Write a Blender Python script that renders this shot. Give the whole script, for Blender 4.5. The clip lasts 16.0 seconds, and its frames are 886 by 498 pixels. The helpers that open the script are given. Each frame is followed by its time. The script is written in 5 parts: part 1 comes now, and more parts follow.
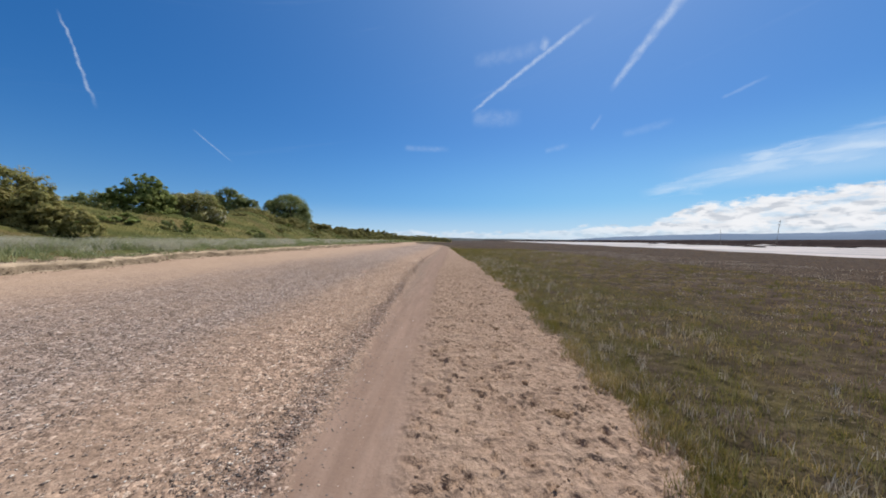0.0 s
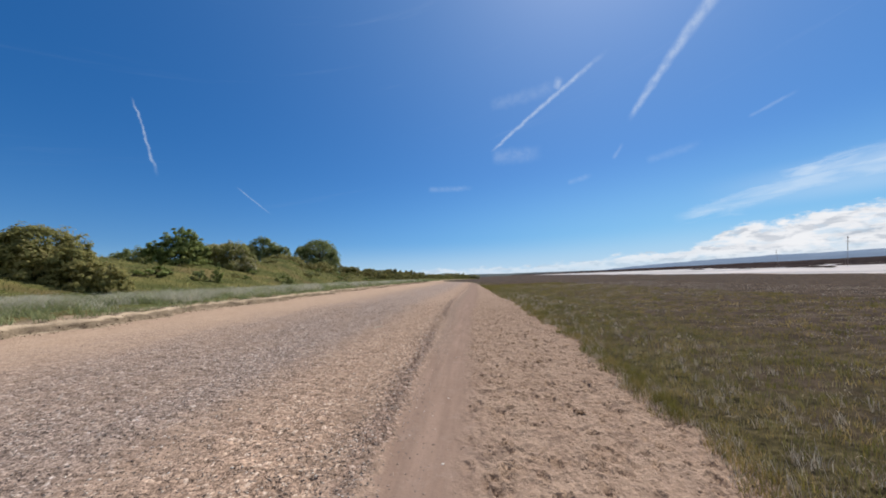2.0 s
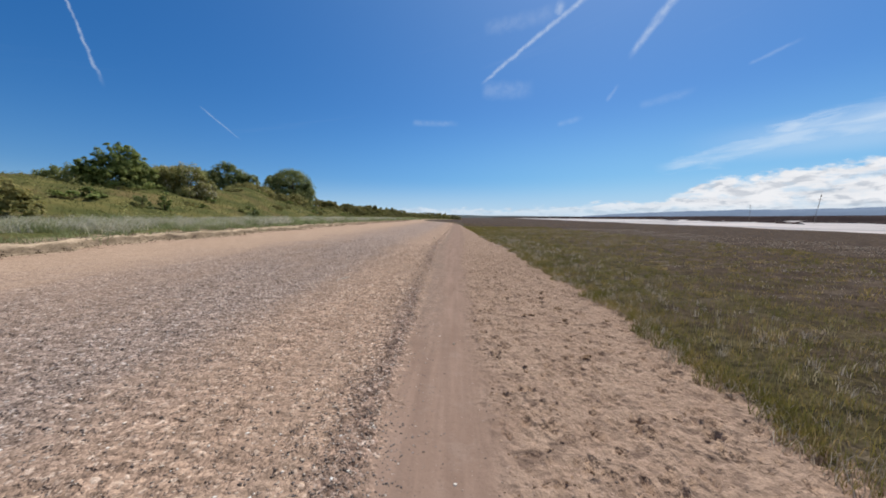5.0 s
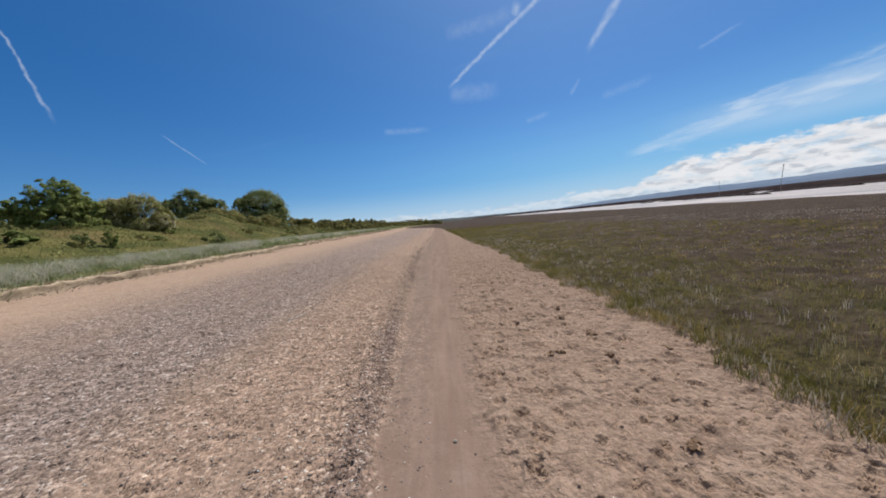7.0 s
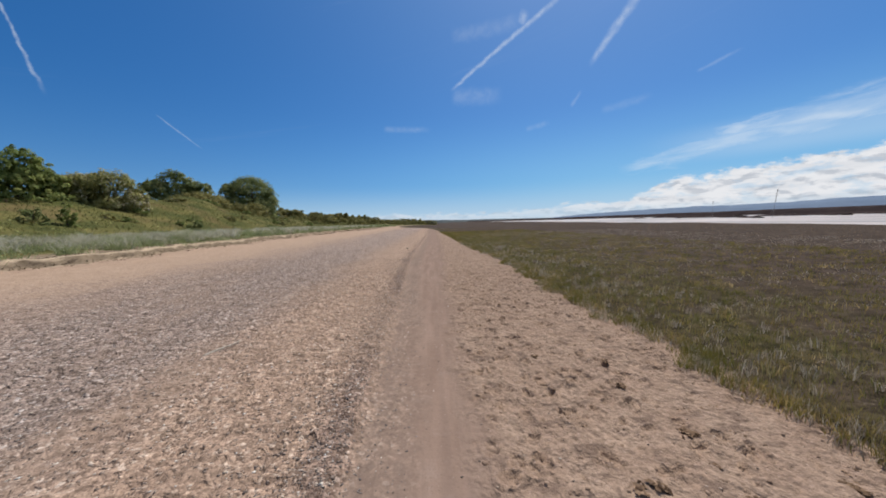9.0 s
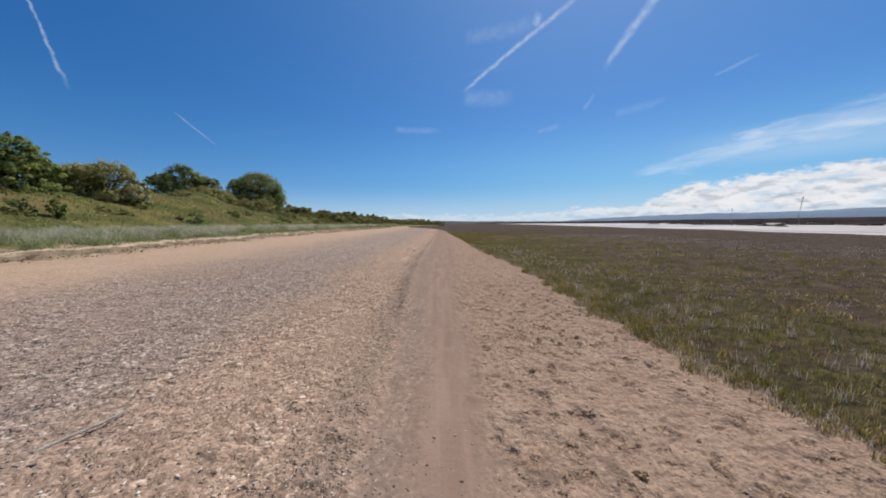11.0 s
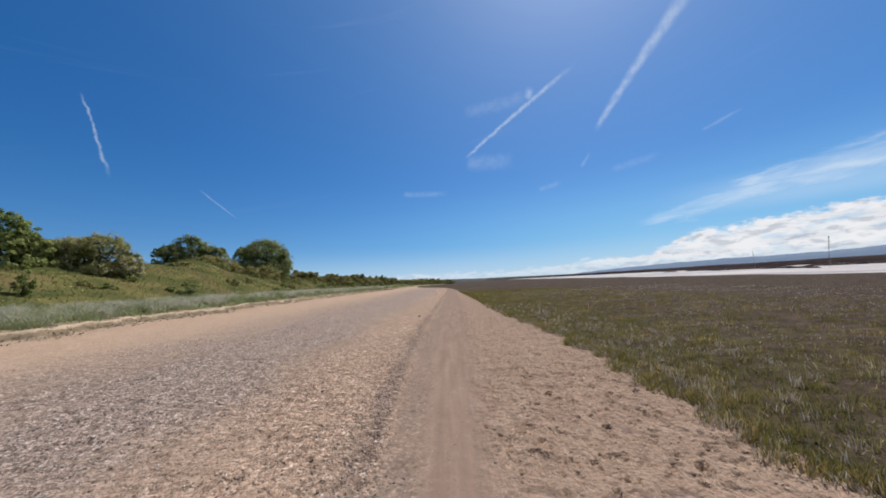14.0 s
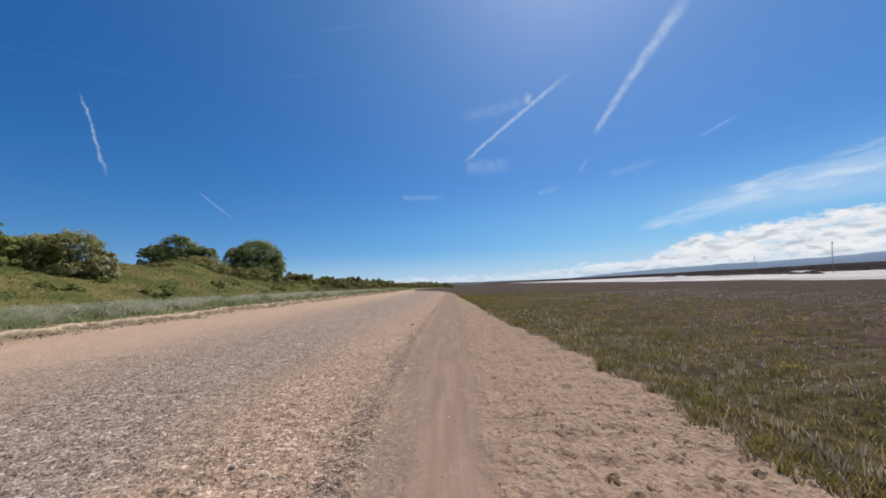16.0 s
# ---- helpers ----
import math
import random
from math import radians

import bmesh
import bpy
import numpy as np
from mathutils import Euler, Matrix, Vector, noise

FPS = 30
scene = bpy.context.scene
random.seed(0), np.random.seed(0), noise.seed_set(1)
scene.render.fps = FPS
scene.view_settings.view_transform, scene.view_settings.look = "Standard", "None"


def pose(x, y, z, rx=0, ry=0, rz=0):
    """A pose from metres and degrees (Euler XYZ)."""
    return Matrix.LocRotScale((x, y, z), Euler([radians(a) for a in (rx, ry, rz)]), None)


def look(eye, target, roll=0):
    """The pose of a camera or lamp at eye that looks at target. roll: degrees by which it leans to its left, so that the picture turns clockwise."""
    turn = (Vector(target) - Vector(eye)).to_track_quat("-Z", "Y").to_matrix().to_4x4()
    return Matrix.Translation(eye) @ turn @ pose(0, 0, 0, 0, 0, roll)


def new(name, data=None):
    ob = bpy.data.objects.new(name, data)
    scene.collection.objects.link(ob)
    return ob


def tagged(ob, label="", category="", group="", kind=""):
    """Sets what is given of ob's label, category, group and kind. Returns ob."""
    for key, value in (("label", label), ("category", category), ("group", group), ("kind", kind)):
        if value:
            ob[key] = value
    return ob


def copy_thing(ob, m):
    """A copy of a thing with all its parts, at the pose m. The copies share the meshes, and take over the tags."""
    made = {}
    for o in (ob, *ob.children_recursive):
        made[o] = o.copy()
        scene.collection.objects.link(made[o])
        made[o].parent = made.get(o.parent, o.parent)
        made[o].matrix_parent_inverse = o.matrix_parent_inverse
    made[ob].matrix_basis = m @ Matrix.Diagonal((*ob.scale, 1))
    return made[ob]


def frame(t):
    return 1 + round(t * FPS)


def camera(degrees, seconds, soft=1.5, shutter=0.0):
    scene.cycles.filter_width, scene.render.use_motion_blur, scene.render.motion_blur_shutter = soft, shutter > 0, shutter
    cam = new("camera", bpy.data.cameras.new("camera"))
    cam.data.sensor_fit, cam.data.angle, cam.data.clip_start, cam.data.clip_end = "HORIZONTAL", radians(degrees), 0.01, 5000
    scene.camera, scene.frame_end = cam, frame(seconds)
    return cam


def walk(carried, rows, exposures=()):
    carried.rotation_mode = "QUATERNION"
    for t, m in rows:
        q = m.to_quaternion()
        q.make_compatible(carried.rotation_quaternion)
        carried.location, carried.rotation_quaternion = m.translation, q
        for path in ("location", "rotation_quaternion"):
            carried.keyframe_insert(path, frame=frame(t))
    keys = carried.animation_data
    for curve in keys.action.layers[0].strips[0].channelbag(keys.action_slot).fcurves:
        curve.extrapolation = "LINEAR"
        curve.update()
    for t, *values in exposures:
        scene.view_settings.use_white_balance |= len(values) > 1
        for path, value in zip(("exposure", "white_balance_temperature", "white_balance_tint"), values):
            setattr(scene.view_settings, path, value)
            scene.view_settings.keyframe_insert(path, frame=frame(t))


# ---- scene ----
# Camera: carried along a sandy track on a beach, about two metres above the sand.
cam = camera(109.0, 16.0, soft=1.8)
ROWS = [
    (0, -0.000, 0.000, 1.920, 88.42, -0.21, 0.30),
    (0.5, -0.097, 0.531, 1.926, 90.19, 2.13, -0.57),
    (1, -0.132, 1.059, 1.942, 89.87, 3.53, 3.31),
    (1.5, -0.222, 1.595, 1.959, 91.73, 0.91, 0.73),
    (2, -0.256, 2.119, 1.945, 95.31, 2.62, 5.29),
    (2.5, -0.339, 2.651, 1.935, 94.55, -0.33, 2.44),
    (3, -0.413, 3.172, 1.950, 96.80, 0.53, 2.79),
    (3.5, -0.482, 3.684, 1.959, 92.17, 0.72, 4.98),
    (4, -0.648, 4.207, 1.975, 87.44, -0.55, 1.19),
    (4.2, -0.695, 4.414, 1.964, 86.02, 0.30, 2.44),
    (6.3, -0.781, 6.595, 1.949, 83.77, 1.01, -1.17),
    (6.5, -0.777, 6.799, 1.969, 83.78, 2.13, -2.05),
    (7, -0.727, 7.292, 1.952, 85.01, 5.89, -1.46),
    (7.5, -0.761, 7.801, 1.930, 82.10, 3.06, -2.74),
    (8, -0.763, 8.316, 1.939, 83.83, 4.75, -1.69),
    (8.5, -0.735, 8.829, 1.949, 87.09, 3.84, 0.38),
    (9, -0.782, 9.386, 1.965, 85.18, 1.96, -2.55),
    (9.2, -0.792, 9.599, 1.931, 83.76, 2.11, -1.31),
    (11.3, -0.882, 11.781, 1.940, 86.22, 0.58, -1.04),
    (11.5, -0.876, 11.987, 1.935, 87.04, 2.34, -0.18),
    (12, -0.846, 12.506, 1.949, 91.27, 3.49, 1.60),
    (12.5, -0.810, 13.031, 1.956, 93.76, 2.84, -0.96),
    (13, -0.769, 13.560, 1.954, 95.63, 3.85, 1.89),
    (13.5, -0.764, 14.096, 1.936, 95.20, 2.31, -0.37),
    (14, -0.755, 14.643, 1.936, 96.03, 3.31, 0.81),
    (14.5, -0.723, 15.196, 1.946, 95.78, 2.64, 1.16),
    (15, -0.702, 15.745, 1.959, 97.27, 3.95, -0.47),
    (15.5, -0.677, 16.291, 1.945, 96.55, 4.39, 1.65),
    (16, -0.716, 16.844, 1.948, 96.62, 2.90, 0.45),
]
walk(cam, [(t, pose(x, y, z, rx, ry, rz)) for t, x, y, z, rx, ry, rz in ROWS],
     exposures=((0.0, 0.02), (4.0, -0.02), (6.5, -0.06), (7.5, -0.15), (8.5, -0.13), (11.5, -0.07), (13.0, -0.05), (16.0, -0.04)))

# ---- light ----
SUN_AZ, SUN_EL = 30.0, 57.0   # degrees clockwise from +y, and above the horizon
sun = new("sun", bpy.data.lights.new("sun", "SUN"))
sun.data.energy, sun.data.angle, sun.data.color = 4.95, radians(0.53), (1.0, 0.945, 0.865)
az, el = radians(SUN_AZ), radians(SUN_EL)
sun.matrix_world = look((60 * math.sin(az) * math.cos(el), 60 * math.cos(az) * math.cos(el), 60 * math.sin(el)), (0, 0, 0))


class Nodes:
    """Short hand for building a node tree."""

    def __init__(self, tree):
        self.tree = tree
        tree.nodes.clear()

    def add(self, kind, **settings):
        node = self.tree.nodes.new(kind)
        for key, value in settings.items():
            setattr(node, key, value)
        return node

    def put(self, value, socket):
        if isinstance(value, bpy.types.NodeSocket):
            self.tree.links.new(value, socket)
        elif value is not None:
            socket.default_value = value

    def math(self, op, a, b=None, c=None, clamp=False):
        node = self.add("ShaderNodeMath", operation=op, use_clamp=clamp)
        for n, v in enumerate((a, b, c)):
            self.put(v, node.inputs[n])
        return node.outputs[0]

    def step(self, value, low, high):
        node = self.add("ShaderNodeMapRange", interpolation_type="SMOOTHSTEP")
        for n, v in enumerate((value, low, high, 0.0, 1.0)):
            self.put(v, node.inputs[n])
        return node.outputs[0]

    def vec(self, op, a, b=None):
        node = self.add("ShaderNodeVectorMath", operation=op)
        self.put(a, node.inputs[0])
        self.put(b, node.inputs[1])
        return node.outputs["Value"] if op in ("DOT_PRODUCT", "LENGTH", "DISTANCE") else node.outputs[0]

    def xyz(self, x, y, z=0.0):
        node = self.add("ShaderNodeCombineXYZ")
        for n, v in enumerate((x, y, z)):
            self.put(v, node.inputs[n])
        return node.outputs[0]

    def noise(self, where, scale, detail=4.0, rough=0.55, warp=0.0, colour=False):
        node = self.add("ShaderNodeTexNoise")
        self.put(where, node.inputs["Vector"])
        for key, v in (("Scale", scale), ("Detail", detail), ("Roughness", rough), ("Distortion", warp)):
            node.inputs[key].default_value = v
        return node.outputs["Color" if colour else "Fac"]

    def cells(self, where, scale, feature="F1", out="Color"):
        node = self.add("ShaderNodeTexVoronoi", feature=feature)
        self.put(where, node.inputs["Vector"])
        node.inputs["Scale"].default_value = scale
        return node.outputs[out]

    def mix(self, fac, a, b, blend="MIX"):
        node = self.add("ShaderNodeMix", data_type="RGBA", blend_type=blend)
        self.put(fac, node.inputs[0])
        self.put((*a, 1) if isinstance(a, tuple) else a, node.inputs[6])
        self.put((*b, 1) if isinstance(b, tuple) else b, node.inputs[7])
        return node.outputs[2]

    def ramp(self, fac, stops):
        node = self.add("ShaderNodeValToRGB")
        self.put(fac, node.inputs[0])
        elements = node.color_ramp.elements
        while len(elements) < len(stops):
            elements.new(0.5)
        for e, (at, c) in zip(elements, stops):
            e.position, e.color = at, (*c, 1)
        return node.outputs[0]

    def bump(self, height, strength, distance, normal=None):
        node = self.add("ShaderNodeBump")
        self.put(height, node.inputs["Height"])
        node.inputs["Strength"].default_value, node.inputs["Distance"].default_value = strength, distance
        self.put(normal, node.inputs["Normal"])
        return node.outputs[0]


def make_world():
    """Clear blue sky with a bank of cumulus over the estuary, thin cirrus and old contrails."""
    world = bpy.data.worlds.new("sky")
    scene.world = world
    world.use_nodes = True
    n = Nodes(world.node_tree)
    sky = n.add("ShaderNodeTexSky", sky_type="NISHITA", sun_disc=False)
    lifted = n.vec("ADD", n.add("ShaderNodeTexCoord").outputs["Generated"], (0.0, 0.0, 0.045))
    n.put(lifted, sky.inputs["Vector"])
    sky.sun_elevation, sky.sun_rotation = radians(SUN_EL), radians(SUN_AZ)
    sky.air_density, sky.dust_density, sky.ozone_density, sky.altitude = 1.0, 0.40, 3.0, 0
    grade = n.add("ShaderNodeHueSaturation")
    grade.inputs["Saturation"].default_value, grade.inputs["Value"].default_value = SKY_SAT, SKY_VALUE
    n.put(sky.outputs[0], grade.inputs["Color"])
    clear = n.mix(1.0, grade.outputs[0], (0.87, 0.965, 1.10), "MULTIPLY")
    where = n.add("ShaderNodeTexCoord").outputs["Generated"]
    parts = n.add("ShaderNodeSeparateXYZ")
    n.put(where, parts.inputs[0])
    deg = 180 / math.pi
    a = n.math("MULTIPLY", n.math("ARCTAN2", parts.outputs[0], parts.outputs[1]), deg)
    e = n.math("MULTIPLY", n.math("ARCSINE", parts.outputs[2]), deg)
    flat = n.xyz(a, e)
    wide = n.xyz(n.math("MULTIPLY", a, 0.42), e)

    # cumulus bank: its top rises towards the right
    top = 1.7
    for a0, a1, rise in ((-12.0, 8.0, 0.05), (14.0, 28.0, 0.8), (30.0, 41.0, 3.2), (45.0, 57.0, 1.0)):
        top = n.math("ADD", top, n.math("MULTIPLY", n.step(a, a0, a1), rise))
    puffs = n.math("SUBTRACT", n.noise(wide, 0.55, 7, 0.58, 0.3), 0.5)
    billow = n.math("SUBTRACT", n.noise(wide, 1.7, 5, 0.6), 0.5)
    edge = n.math("ADD", n.math("SUBTRACT", top, e), n.math("ADD", n.math("MULTIPLY", puffs, 3.6), n.math("MULTIPLY", billow, 1.6)))
    bank = n.step(edge, -0.05, 0.70)
    gaps = n.step(n.noise(wide, 0.8, 5, 0.6), 0.34, 0.52)
    bank = n.math("MULTIPLY", bank, n.math("ADD", 0.58, n.math("MULTIPLY", gaps, 0.42)))
    bank = n.math("MULTIPLY", bank, n.math("ADD", 0.55, n.math("MULTIPLY", n.step(e, 0.4, 2.2), 0.45)))
    left = n.step(a, -42.0, -16.0)
    bank = n.math("MULTIPLY", bank, n.math("ADD", 0.26, n.math("ADD", n.math("MULTIPLY", left, 0.40), n.math("MULTIPLY", n.step(a, 18.0, 40.0), 0.34))))
    raised = n.xyz(n.math("MULTIPLY", a, 0.42), n.math("ADD", e, 0.55))
    fold = n.step(n.math("SUBTRACT", n.noise(raised, 0.9, 5, 0.55, 0.3), n.noise(wide, 0.9, 5, 0.55, 0.3)), -0.02, 0.18)
    under = n.step(n.noise(n.xyz(n.math("MULTIPLY", a, 0.16), e), 1.1, 5, 0.6), 0.42, 0.74)
    shade = n.math("ADD", n.math("MULTIPLY", under, 0.35), n.math("MULTIPLY", fold, 0.60))
    white = n.mix(shade, (0.88, 0.89, 0.92), (0.44, 0.49, 0.57))

    # haze of far small clouds just over the horizon
    haze = n.math("MULTIPLY", n.math("SUBTRACT", 1.0, n.step(e, -1.0, 7.0)), n.math("ADD", 0.34, n.math("MULTIPLY", n.step(a, -45.0, 5.0), 0.48)))
    low_air = n.math("MULTIPLY", n.math("SUBTRACT", 1.0, n.step(e, 1.0, 19.0)), n.math("ADD", 0.05, n.math("MULTIPLY", n.step(a, -42.0, 15.0), 0.68)))

    # cirrus streaks, rising to the right
    slant = n.math("SUBTRACT", e, n.math("MULTIPLY", n.math("SUBTRACT", a, 36.0), 0.07))
    long = n.xyz(n.math("MULTIPLY", a, 0.16), n.math("MULTIPLY", slant, 0.7))
    veil = n.noise(long, 0.8, 5, 0.55, 0.5)
    sway = n.math("MULTIPLY", n.math("SUBTRACT", n.noise(n.xyz(n.math("MULTIPLY", a, 0.22), slant), 0.8, 6, 0.66, 0.5), 0.5), 3.4)
    cirrus = 0.0
    # two plumes: where they begin and end, their middle and how it rises, half width and its growth, strength
    for a0, a1, mid, lift, b0, b1, half, grow, power in ((41.5, 90.0, 10.7, 0.2, 44.0, 60.0, 0.40, 1.10, 0.62), (31.0, 58.0, 7.5, 1.9, 33.0, 46.0, 0.60, 0.70, 0.48)):
        reach = n.math("MULTIPLY", n.step(a, a0, a0 + 4.0), n.math("SUBTRACT", 1.0, n.step(a, a1 - 8.0, a1)))
        centre = n.math("ADD", mid, n.math("MULTIPLY", n.step(a, b0, b1), lift))
        girth = n.math("ADD", half, n.math("MULTIPLY", n.step(a, a0, a0 + 11.0), grow))
        off = n.math("DIVIDE", n.math("ABSOLUTE", n.math("ADD", n.math("SUBTRACT", e, centre), sway)), girth)
        plume = n.math("MULTIPLY", n.math("SUBTRACT", 1.0, n.step(off, 0.05, 1.55)), reach)
        plume = n.math("MULTIPLY", plume, n.math("MULTIPLY", n.math("ADD", 0.45, n.math("MULTIPLY", n.step(veil, 0.34, 0.64), 0.55)), power))
        cirrus = n.math("MAXIMUM", cirrus, plume)
    between = n.math("MULTIPLY", n.math("MULTIPLY", n.step(e, 6.5, 8.5), n.math("SUBTRACT", 1.0, n.step(e, 10.0, 12.5))), n.math("MULTIPLY", n.step(a, 32.0, 50.0), 0.22))
    cirrus = n.math("MAXIMUM", cirrus, between)
    thin = n.math("MULTIPLY", n.step(n.noise(n.xyz(n.math("MULTIPLY", a, 0.05), n.math("ADD", e, n.math("MULTIPLY", a, -0.2))), 0.35, 6, 0.65, 0.6), 0.58, 0.90), 0.08)
    thin = n.math("MULTIPLY", thin, n.step(e, 3.0, 14.0))

    # contrails: from (azimuth, elevation) to (azimuth, elevation), half width, strength, waviness
    total = n.math("MAXIMUM", cirrus, thin)
    wav = n.math("SUBTRACT", n.noise(flat, 0.55, 3), 0.5)
    fray = n.noise(flat, 0.9, 5, 0.6)
    for (a0, e0), (a1, e1), half, grow, power, wave, bow in (
        ((-50.4, 24.4), (-47.6, 15.6), 0.10, 0.03, 0.34, 0.9, 0.0),
        ((-38.3, 15.1), (-33.9, 11.5), 0.075, 0.0, 0.24, 0.2, 0.0),
        ((4.6, 21.6), (25.5, 32.6), 0.22, 0.06, 0.36, 0.6, 0.75),
        ((4.8, 20.9), (13.5, 20.4), 0.9, 0.0, 0.12, 1.2, 0.0),
        ((27.2, 22.5), (43.6, 36.6), 0.32, 0.40, 0.34, 0.6, 0.9),
        ((-7.2, 16.0), (0.8, 15.9), 0.34, 0.0, 0.13, 0.4, 0.0),
        ((40.8, 18.7), (45.0, 19.9), 0.16, 0.0, 0.13, 0.5, 0.0),
        ((24.6, 17.6), (25.9, 19.3), 0.22, 0.0, 0.13, 0.8, 0.0),
        ((17.5, 15.0), (21.0, 15.6), 0.3, 0.0, 0.10, 0.8, 0.0),
        ((29.0, 16.2), (35.5, 17.0), 0.4, 0.0, 0.08, 0.8, 0.0),
        ((5.0, 29.0), (18.0, 30.0), 0.7, 0.0, 0.09, 1.2, 0.0),
        ((16.8, 29.6), (17.4, 30.8), 0.50, 0.0, 0.28, 0.6, 0.0),
    ):
        size = math.hypot(a1 - a0, e1 - e0)
        ux, uy = (a1 - a0) / size, (e1 - e0) / size
        da, de = n.math("SUBTRACT", a, a0), n.math("SUBTRACT", e, e0)
        along = n.math("ADD", n.math("MULTIPLY", da, ux), n.math("MULTIPLY", de, uy))
        off = n.math("ADD", n.math("SUBTRACT", n.math("MULTIPLY", de, ux), n.math("MULTIPLY", da, uy)), n.math("MULTIPLY", wav, wave))
        if bow:
            share = n.math("DIVIDE", along, size, clamp=True)
            off = n.math("SUBTRACT", off, n.math("MULTIPLY", n.math("MULTIPLY", share, n.math("SUBTRACT", 1.0, share)), 4 * bow))
        width = n.math("ADD", half, n.math("MULTIPLY", along, grow / size))
        body = n.math("SUBTRACT", 1.0, n.step(n.math("DIVIDE", n.math("ABSOLUTE", off), width), 0.0, 2.0))
        ends = n.math("MULTIPLY", n.step(along, -0.3, size * 0.10), n.math("SUBTRACT", 1.0, n.step(along, size * 0.72, size + 0.5)))
        ragged = n.math("ADD", 0.55, n.math("MULTIPLY", n.step(fray, 0.34, 0.62), 0.45))
        trail = n.math("MULTIPLY", n.math("MULTIPLY", body, ends), n.math("MULTIPLY", ragged, power))
        total = n.math("MAXIMUM", total, trail)

    # the sun's aureole
    facing = n.add("ShaderNodeVectorMath", operation="DOT_PRODUCT")
    n.put(where, facing.inputs[0])
    facing.inputs[1].default_value = (math.sin(radians(SUN_AZ)) * math.cos(radians(SUN_EL)), math.cos(radians(SUN_AZ)) * math.cos(radians(SUN_EL)), math.sin(radians(SUN_EL)))
    glare = n.math("MULTIPLY", n.math("POWER", n.math("MAXIMUM", facing.outputs["Value"], 0.0), 3.0), 0.16)
    clear = n.mix(glare, clear, (0.42, 0.70, 0.96))
    # unseen pale veil added over the rear sky, to whiten the light in shadows
    rear_fill = n.math("MULTIPLY", n.step(parts.outputs[1], 0.10, -0.45), n.math("ADD", 0.40, n.math("MULTIPLY", n.step(n.noise(where, 2.2, 5, 0.6), 0.38, 0.66), 0.35)))
    clear = n.mix(rear_fill, clear, (0.46, 0.47, 0.48))
    colour = n.mix(low_air, clear, n.mix(n.step(a, -25.0, 40.0), (0.125, 0.395, 0.76), (0.26, 0.58, 0.86)))
    colour = n.mix(haze, colour, (0.56, 0.71, 0.85))
    colour = n.mix(total, colour, (0.80, 0.88, 0.96))
    colour = n.mix(bank, colour, white)
    back = n.add("ShaderNodeBackground")
    n.put(colour, back.inputs["Color"])
    back.inputs["Strength"].default_value = 1.0
    out = n.add("ShaderNodeOutputWorld")
    n.put(back.outputs[0], out.inputs["Surface"])


SKY_SAT, SKY_VALUE = 1.38, 0.093
make_world()

# ---- materials ----


def material(name):
    m = bpy.data.materials.new(name)
    m.use_nodes = True
    return m, Nodes(m.node_tree)


def finish(n, colour, rough=0.85, normal=None, spec=0.3, through_light=0.0):
    shader = n.add("ShaderNodeBsdfPrincipled")
    n.put(colour if not isinstance(colour, tuple) else (*colour, 1), shader.inputs["Base Color"])
    n.put(rough, shader.inputs["Roughness"])
    shader.inputs["Specular IOR Level"].default_value = spec
    n.put(normal, shader.inputs["Normal"])
    result = shader.outputs[0]
    if through_light:
        thin = n.add("ShaderNodeBsdfTranslucent")
        n.put(colour if not isinstance(colour, tuple) else (*colour, 1), thin.inputs["Color"])
        both = n.add("ShaderNodeMixShader")
        both.inputs[0].default_value = through_light
        n.tree.links.new(result, both.inputs[1])
        n.tree.links.new(thin.outputs[0], both.inputs[2])
        result = both.outputs[0]
    out = n.add("ShaderNodeOutputMaterial")
    n.tree.links.new(result, out.inputs["Surface"])


def curve_nodes(n, y, stops, low, high):
    """A smooth height along y through the given stops, as nodes."""
    node = n.add("ShaderNodeFloatCurve")
    n.put(n.math("DIVIDE", y, 300.0, clamp=True), node.inputs["Value"])
    c = node.mapping.curves[0]
    while len(c.points) < len(stops):
        c.points.new(0.5, 0.5)
    for p, (at, v) in zip(c.points, stops):
        p.location = (at / 300.0, (v - low) / (high - low))
    node.mapping.update()
    return n.math("ADD", low, n.math("MULTIPLY", node.outputs[0], high - low))


# plan lines: x as a function of y
TRACK_L = ((0, -1.2), (6, -1.35), (12, -1.5), (18, -1.6), (24, -1.75), (32, -1.65), (54, -1.2), (120, -0.6), (300, 0.4))
TRACK_R = ((0, -0.4), (6, -0.45), (12, -0.5), (18, -0.45), (24, -0.25), (32, 0.0), (54, 0.4), (120, 0.9), (300, 1.2))
MARSH = ((0, 2.0), (3, 2.2), (6, 2.4), (9, 2.5), (11.5, 2.85), (14, 3.0), (18, 2.75), (20, 2.8), (23, 3.0), (27, 3.05), (33, 2.5), (45, 2.3), (70, 1.7), (109, 0.0), (128, -5.0), (150, -14.0), (300, -14.0))
BERM = ((0, -14.5), (12, -15.2), (22, -16.15), (34, -16.65), (45, -17.4), (75, -17.7), (120, -17.0), (200, -12.5), (300, -1.0))
CREST = ((0, 4.2), (25, 4.6), (42, 5.5), (52, 5.9), (60, 6.3), (67, 5.9), (75, 5.2), (88, 4.2), (98, 3.7), (130, 3.4), (200, 2.8), (300, 2.0))


def along(stops, y):
    return np.interp(y, [s[0] for s in stops], [s[1] for s in stops])


def smooth(v, low, high):
    k = np.clip((v - low) / (high - low), 0, 1)
    return k * k * (3 - 2 * k)


